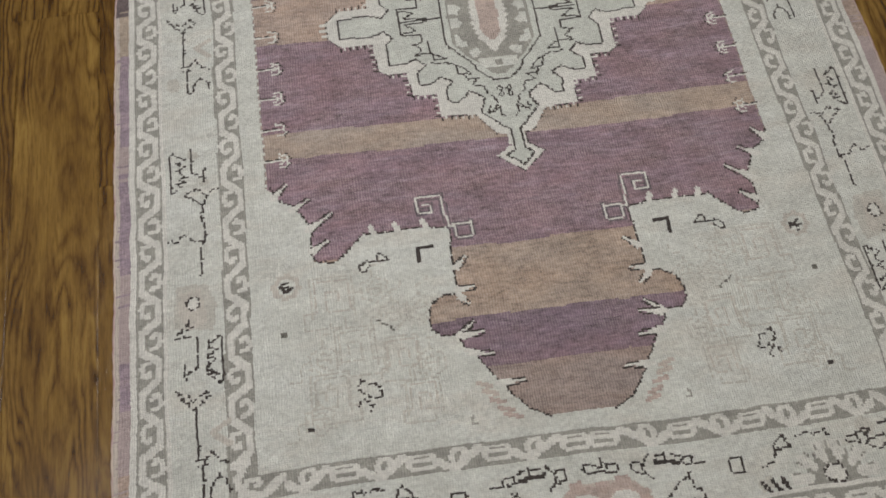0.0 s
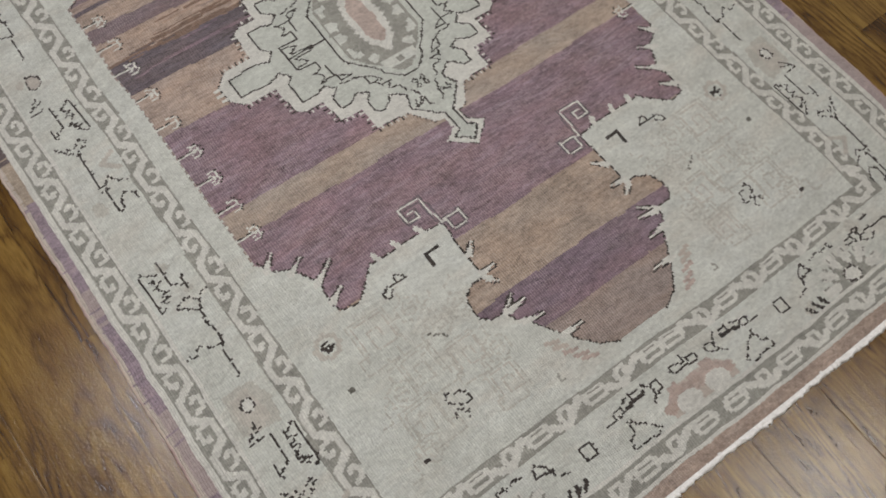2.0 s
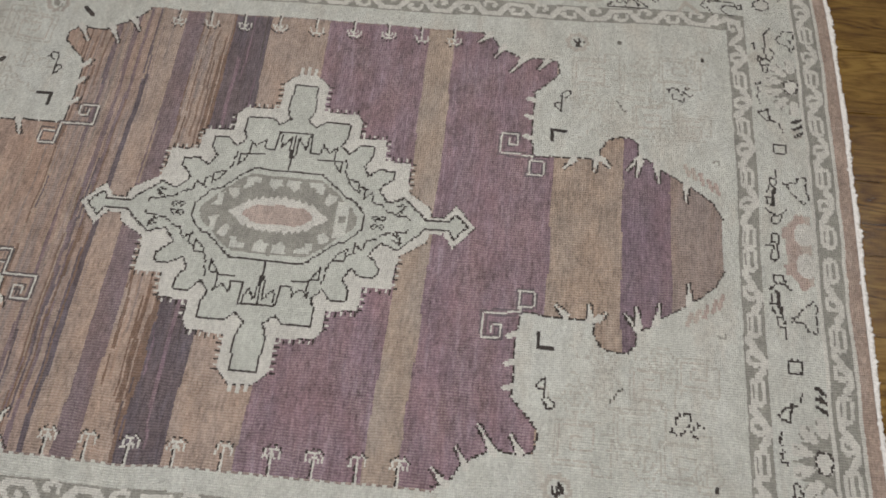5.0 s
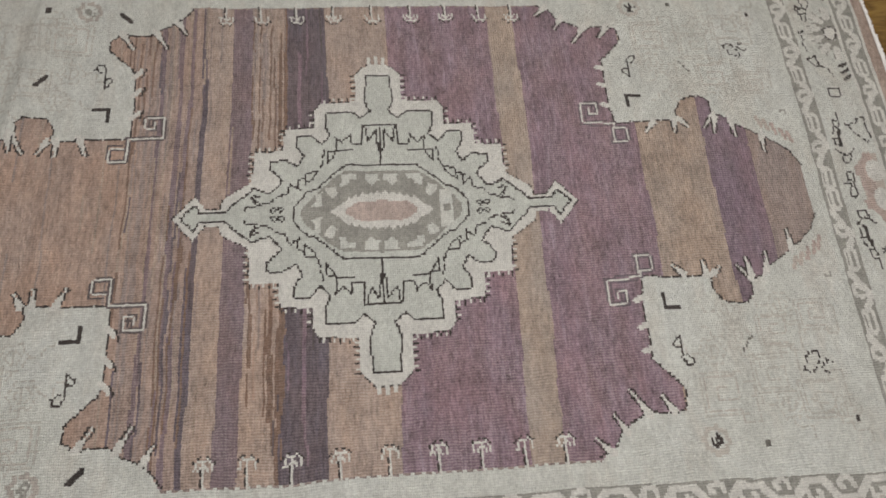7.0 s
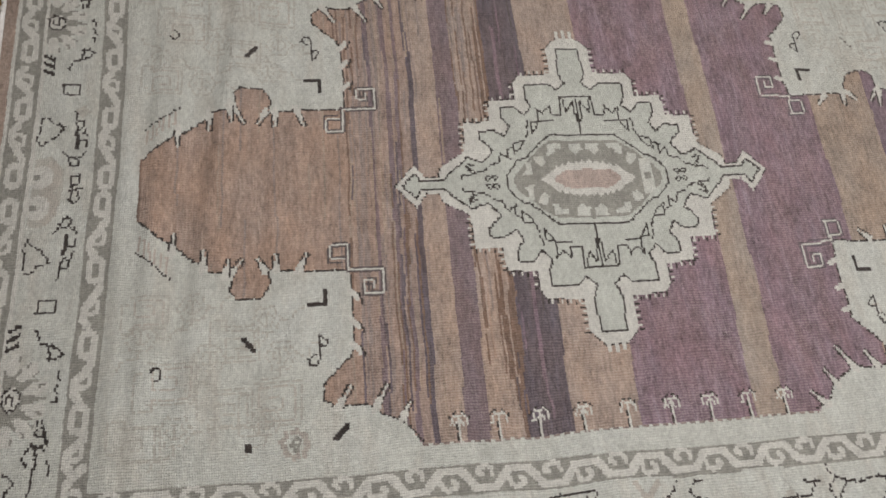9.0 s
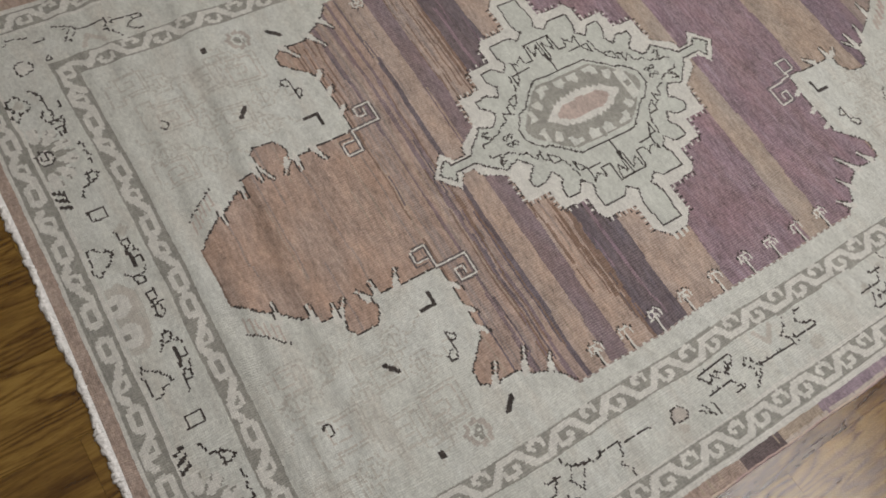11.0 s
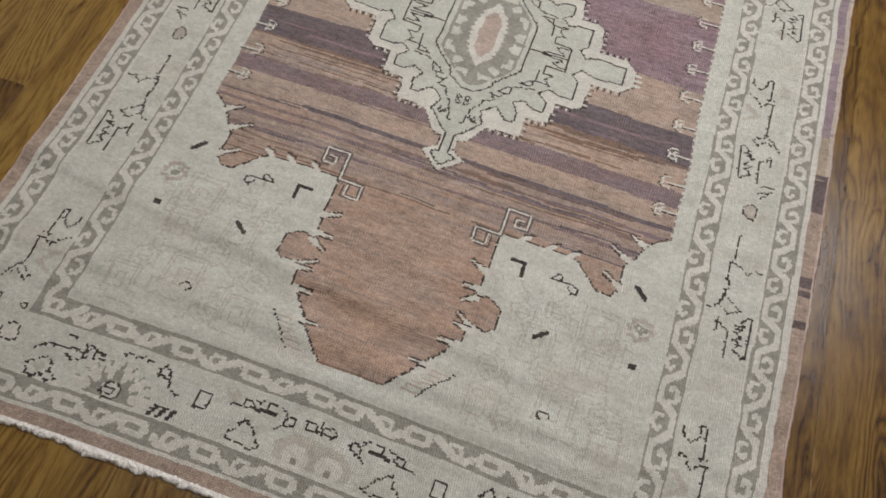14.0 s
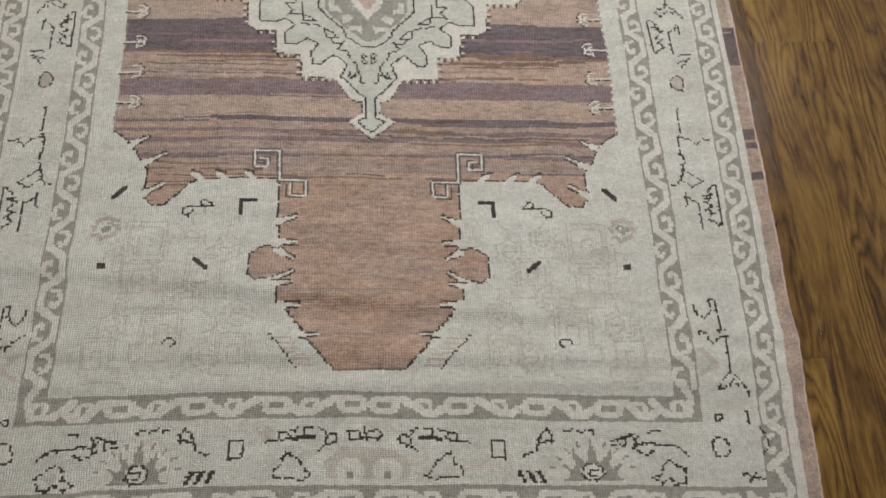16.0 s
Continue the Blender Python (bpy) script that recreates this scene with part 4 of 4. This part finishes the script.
for sx in (1, -1):
    for sy in (1, -1):
        def m4(pts):
            return move(pts, sx, sy, MX, IY)

        line(m4([(21.6, 0), (21.6, 3.9), (16.7, 4.1), (16.6, 6.5), (19.0, 6.6), (17.2, 8.5), (18.9, 9.9), (15.2, 9.5)]), "walnut", 0, medallion)
        line(m4([(15.1, 5.9), (15.0, 11.7), (12.0, 11.7), (14.4, 9.9)]), "walnut", 0, medallion)
        line(m4([(21.4, 3.5), (17.6, 2.8), (20.4, 0.9), (15.0, 0.5)]), "walnut", 0, medallion)
        line(m4([(15.6, 12.5), (12.3, 12.8), (10.5, 13.6)]), "walnut", 0, medallion, 6, 1)
        line(m4([(10.2, 14.0), (10.1, 16.4), (7.1, 16.6), (8.4, 15.0), (10.0, 13.9)]), "walnut", 0, medallion)
        line(m4([(8.8, 16.8), (8.2, 18.2), (5.8, 17.8), (7.3, 19.7), (5.5, 20.1)]), "walnut", 0, medallion)
        line(m4([(5.0, 20.4), (4.2, 22.6), (3.0, 23.8), (2.5, 25.8), (4.6, 27.8)]), "walnut", 0, medallion, 7, 1)
        line(m4([(4.3, 26.1), (5.0, 27.5), (3.9, 27.7), (2.1, 26.3), (2.1, 28.9), (1.2, 29.0)]), "walnut", 0, medallion)
        for y in (21.5, 23.1):
            line(m4([(0.45, y), (0.85, y + 0.62), (1.45, y + 0.62), (1.75, y), (1.45, y - 0.62), (0.85, y - 0.62), (0.45, y)]), "walnut", 0, medallion)
    line(move([(21, 0), (11.2, 0)], sx, 1, MX, IY), "walnut", 0, medallion)

# relief: ivory stands a little proud, dark wool is worn low
LIFT = {"ivory": 0.3, "cream": 0.7, "walnut": -0.9, "umber": -0.5, "taupe": 0.0}
relief = np.array([LIFT.get(name, 0.0) for name in DYE_NAMES])[dye] + rng.uniform(-0.18, 0.18, dye.shape)


def skew(x, y):
    """The loom's unevenness: metres in the plan, from centimetres of the chart."""
    x, y = x / 100, y / 100
    far = np.clip((y - 0.78) / 0.26, 0, 1)
    far = far * far * (3 - 2 * far) * x * x * np.where(x < 0, 0.040, 0.014)
    return (-0.0068 + x - 0.0154 * y - 0.0147 * x * x - 0.0051 * x * y + 0.0062 * y * y - 0.0029 * x**3 + 0.0244 * x * x * y + 0.0084 * y**3,
            y - 0.0338 * x + 0.0419 * x**3 + far)


def swell(x, y):
    """Height of the lying rug: shallow folds across it near the end, soft waves elsewhere; metres."""
    fold = 0.0
    for y0, tilt, rise, fall, a in ((0.826, -0.125, 0.052, 0.020, 0.0138), (0.945, -0.04, 0.048, 0.020, 0.0130), (1.005, -0.02, 0.030, 0.017, 0.0078), (0.69, 0.04, 0.04, 0.03, 0.0035), (-0.9, 0.05, 0.07, 0.07, 0.0022)):
        off = y - y0 - tilt * x
        fold = fold + a * np.exp(-((off / np.where(off < 0, rise, fall)) ** 2)) * (0.75 + 0.25 * np.sin(4 * x + y0 * 9))
    crimp = np.exp(-(((y - 0.965) / 0.045) ** 2)) + 0.6 * np.exp(-(((y - 1.13) / 0.05) ** 2))
    fold = fold + 0.00035 * crimp * np.sin(480 * (y - 0.03 * x) + 2.0 * np.sin(9 * x)) * (0.6 + 0.4 * np.sin(7 * x + 1))
    return 0.0085 + fold + 0.0008 * np.sin(3.1 * x + 1.0) * np.sin(2.3 * y)


rows_in = (GY > END_P) & (GY < END_O)
cols_in = np.abs(GX) < HALF_W
on = rows_in[:, None] & cols_in[None, :]
VX, VY = np.meshgrid((np.arange(NX + 1) - NX / 2) * KX, (np.arange(NY + 1) - NY / 2) * KY)
pad = np.pad(relief, 1, mode="edge")
lift = (pad[:-1, :-1] + pad[1:, :-1] + pad[:-1, 1:] + pad[1:, 1:]) / 4
frayed = 0.05 * np.sin(VY * 1.7) + 0.10 * np.sin(VY * 0.31 + 1)
tug = rng.normal(0, 0.055, (2, *VX.shape))
for step, amount in ((9, 0.10), (31, 0.16)):
    coarse = rng.normal(0, amount, (2, VX.shape[0] // step + 3, VX.shape[1] // step + 3))
    a, b = np.arange(VX.shape[0]) / step, np.arange(VX.shape[1]) / step
    i, j = a.astype(int), b.astype(int)
    u, v = (a - i)[:, None], (b - j)[None, :]
    tug = tug + (coarse[:, i][:, :, j] * (1 - u) * (1 - v) + coarse[:, i + 1][:, :, j] * u * (1 - v) + coarse[:, i][:, :, j + 1] * (1 - u) * v + coarse[:, i + 1][:, :, j + 1] * u * v)
tug = tug * np.clip((HALF_W - np.abs(VX)) / 2, 0, 1) * np.clip(np.minimum(END_O - VY, VY - END_P) / 2, 0, 1)
WX, WY = skew(VX + tug[0] + np.where(np.abs(VX) > HALF_W - 1, frayed, 0), VY + tug[1])
WZ = swell(WX, WY) + lift * 0.001

rug = tagged(new("rug"), "worn ivory wool rug, plum and tan stripes, on brown boards", "rug")
LABELS = {"field": "striped field in plum, tan, slate and russet wool", "medallion": "ivory stepped medallion with dark outlines", "main_border": "ivory main border", "outer_guard_border": "taupe guard border with a running ivory vine",
          "inner_guard_border": "taupe guard border with a running ivory vine", "ivory_corner_ground": "plain ivory corner ground", "edge_band": "narrow outer band in rose and purple", "medallion_core": "taupe hexagon with a rose centre"}


def knots(index, name):
    """One part of the rug: its knots, each in its own dyed wool."""
    iy, ix = np.nonzero((piece == index) & on)
    if not len(iy):
        return
    corner = np.stack([iy * (NX + 1) + ix, iy * (NX + 1) + ix + 1, (iy + 1) * (NX + 1) + ix + 1, (iy + 1) * (NX + 1) + ix], 1)
    used, back = np.unique(corner, return_inverse=True)
    back = back.reshape(corner.shape)
    me = bpy.data.meshes.new(name)
    me.vertices.add(len(used))
    me.vertices.foreach_set("co", np.stack([WX.flat[used], WY.flat[used], WZ.flat[used]], 1).astype(np.float32).ravel())
    me.loops.add(back.size)
    me.loops.foreach_set("vertex_index", back.ravel().astype(np.int32))
    me.polygons.add(len(back))
    me.polygons.foreach_set("loop_start", np.arange(0, back.size, 4, dtype=np.int32))
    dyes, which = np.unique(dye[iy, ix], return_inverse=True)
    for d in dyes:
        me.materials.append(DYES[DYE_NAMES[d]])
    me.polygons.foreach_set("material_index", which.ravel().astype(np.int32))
    me.polygons.foreach_set("use_smooth", np.ones(len(back), bool))
    uv = me.uv_layers.new(name="knots")
    at = used[back.ravel()]
    uv.data.foreach_set("uv", np.stack([at % (NX + 1), at // (NX + 1)], 1).astype(np.float32).ravel())
    me.update(calc_edges=True)
    ob = new(name, me)
    ob.parent = rug
    tagged(ob, label=LABELS.get(name, ""))


for index, name in enumerate(PIECES):
    knots(index, name)


# the woven backing, the overcast sides and the fringes
def ribbon(name, path, radius, material, label, wobble=0.0, sides=7):
    """A cord along a path of points."""
    verts, faces = [], []
    for k, (x, y, z) in enumerate(path):
        r = radius * (1 + wobble * math.sin(k * 1.9) + wobble * rng.uniform(-1, 1))
        x2, y2, _ = path[min(k + 1, len(path) - 1)]
        x1, y1, _ = path[max(k - 1, 0)]
        t = Vector((x2 - x1, y2 - y1, 0)).normalized()
        for s in range(sides):
            a = 2 * math.pi * s / sides
            verts.append((x - t.y * r * math.cos(a), y + t.x * r * math.cos(a), z + r * 0.8 * math.sin(a)))
    for k in range(len(path) - 1):
        for s in range(sides):
            faces.append((k * sides + s, k * sides + (s + 1) % sides, (k + 1) * sides + (s + 1) % sides, (k + 1) * sides + s))
    ob = mesh_ob(name, verts, faces, material, rug, label)
    ob.data.polygons.foreach_set("use_smooth", np.ones(len(faces), bool))
    return ob


def plain_wool(name, colour):
    n = Nodes(name)
    co = n.add("ShaderNodeTexCoord").outputs["Object"]
    f = n.noise(co, 260, 3, 0.7)
    g = n.noise(n.scaled(co, 1, 9, 1), 1.5, 3, 0.6)
    n.set(n.bsdf.inputs["Base Color"], n.mix(n.ramp(g, (0.4, (0, 0, 0)), (0.6, (1, 1, 1))), (*colour, 1), (colour[0] * 0.8, colour[1] * 0.7, colour[2] * 0.8, 1)))
    n.bsdf.inputs["Roughness"].default_value = 0.95
    n.bump(f, 0.7, 0.002)
    return n.mat


SELVEDGE = plain_wool("selvedge_wool", (0.47, 0.39, 0.33))
for side in (-1, 1):
    ys = np.arange(END_P, END_O, 0.6)
    px, py = skew(side * (HALF_W + 0.15) + 0.05 * np.sin(ys * 1.7) + 0.1 * np.sin(ys * 0.31 + 1), ys)
    ribbon("selvedge", [(x, y, max(0.0056, float(swell(x, y)) - 0.003)) for x, y in zip(px, py)], 0.0038, SELVEDGE, "overcast wool edge cord", 0.07)
bx, by = np.meshgrid(np.linspace(-HALF_W, HALF_W, 60), np.linspace(END_P, END_O, 90))
wx, wy = skew(bx, by)
wz = swell(wx, wy) - 0.004
mesh_ob("backing", np.stack([wx, wy, wz], -1).reshape(-1, 3).tolist(), [(r * 60 + c, r * 60 + c + 1, (r + 1) * 60 + c + 1, (r + 1) * 60 + c) for r in range(89) for c in range(59)], SELVEDGE, rug, "flat woven backing")


def fringe(end, up):
    """Short matted cotton ends: many small tufts in a close row."""
    verts, faces = [], []
    for k, x in enumerate(np.arange(-HALF_W, HALF_W, 0.46)):
        lump = 0.32 * math.sin(x * 0.21) + 0.28 * math.sin(x * 0.63 + 1.0) + 0.18 * math.sin(x * 1.9)
        length = (1.6 if up > 0 else 1.3) + lump * (1.0 if up > 0 else 0.5) + rng.uniform(-0.12, 0.16)
        if rng.uniform() < 0.03:
            length *= 0.55
        lean = 0.5 * math.sin(x * 0.37) + rng.uniform(-0.2, 0.2)
        for j in range(5):
            s = j / 4
            cx, cy = skew(x + lean * s, end + up * (length * s - 0.25))
            r = (0.0040, 0.0051, 0.0056, 0.0050, 0.0026)[j] * rng.uniform(0.85, 1.2)
            z = max(r * 0.8, float(swell(cx, cy)) - 0.001 - 0.0050 * s)
            for q in range(6):
                a = 2 * math.pi * q / 6
                verts.append((cx + r * math.cos(a), cy, z + r * 0.85 * math.sin(a)))
        b = k * 30
        for j in range(4):
            for q in range(6):
                faces.append((b + j * 6 + q, b + j * 6 + (q + 1) % 6, b + j * 6 + 6 + (q + 1) % 6, b + j * 6 + 6 + q))
        faces.append(tuple(b + 24 + q for q in range(6)))
    ob = mesh_ob("fringe", verts, faces, COTTON, rug, "short matted white cotton fringe")
    tagged(ob, kind="stuff")
    ob.data.polygons.foreach_set("use_smooth", np.ones(len(faces), bool))


for end, up in ((END_O, 1), (END_P, -1)):
    xs = np.arange(-HALF_W, HALF_W, 0.35)
    px, py = skew(xs, end + up * (0.48 + 0.22 * np.sin(xs * 0.21) + 0.14 * np.sin(xs * 1.3) + rng.uniform(-0.2, 0.2, len(xs))))
    ribbon("fringe_cord", [(x, y, 0.0070 + 0.0010 * math.sin(k * 0.7)) for k, (x, y) in enumerate(zip(px, py))], 0.0042, COTTON, "matted white cotton end cord", 0.45)
fringe(END_O, 1)
fringe(END_P, -1)


# ---- the floor: long laminate boards ----
floor = tagged(part("floor", box_mesh(X0, X1, Y0, Y1, -0.06, -0.0085), JOINT, None), "brown wood-look laminate floor of long bevelled boards", "floor", kind="structure")
BOARD_W, BOARD_L, SEAM = 0.1922, 1.285, -0.945


def board_mesh(length, wood):
    """A laminate board with both long edges bevelled."""
    bm = box_mesh(-BOARD_W / 2 + 0.0002, BOARD_W / 2 - 0.0002, 0.0003, length - 0.0003, -0.0085, 0.0, 0.0)
    rims = [e for e in bm.edges if all(v.co.z > -0.001 for v in e.verts) and abs(e.verts[0].co.x - e.verts[1].co.x) < 0.001]
    bmesh.ops.bevel(bm, geom=rims, offset=0.0024, segments=4, affect="EDGES")
    me = bpy.data.meshes.new("board")
    bm.to_mesh(me)
    bm.free()
    me.materials.append(wood)
    return me


whole = {wood.name: board_mesh(BOARD_L, wood) for wood in (WOOD, WOOD_DARK)}
joints = {-1: 0.178, 0: -0.311, -2: -0.432}
for c in range(-9, 19):
    x = SEAM + BOARD_W * (c + 0.5)
    if x + BOARD_W / 2 < X0 or x - BOARD_W / 2 > X1:
        continue
    joint = joints.get(c, (c * 0.437) % BOARD_L + 0.06 * math.sin(c * 5.1))
    y = joint - BOARD_L * math.ceil((joint - Y0) / BOARD_L)
    run = round((y - joint) / BOARD_L)
    while y < Y1:
        a, b = max(y, Y0), min(y + BOARD_L, Y1)
        wood = WOOD_DARK if (c, run) in ((0, 0), (-1, 0)) or c == 5 or (c not in (-1, -2, 0, 4) and (c * 7 + run * 5) % 4 == 0) else WOOD
        if b - a > 0.02:
            ob = new("board", whole[wood.name] if b - a > BOARD_L - 0.001 else board_mesh(b - a, wood))
            ob.location = (x, a, 0)
            ob.parent = floor
        y += BOARD_L
        run += 1
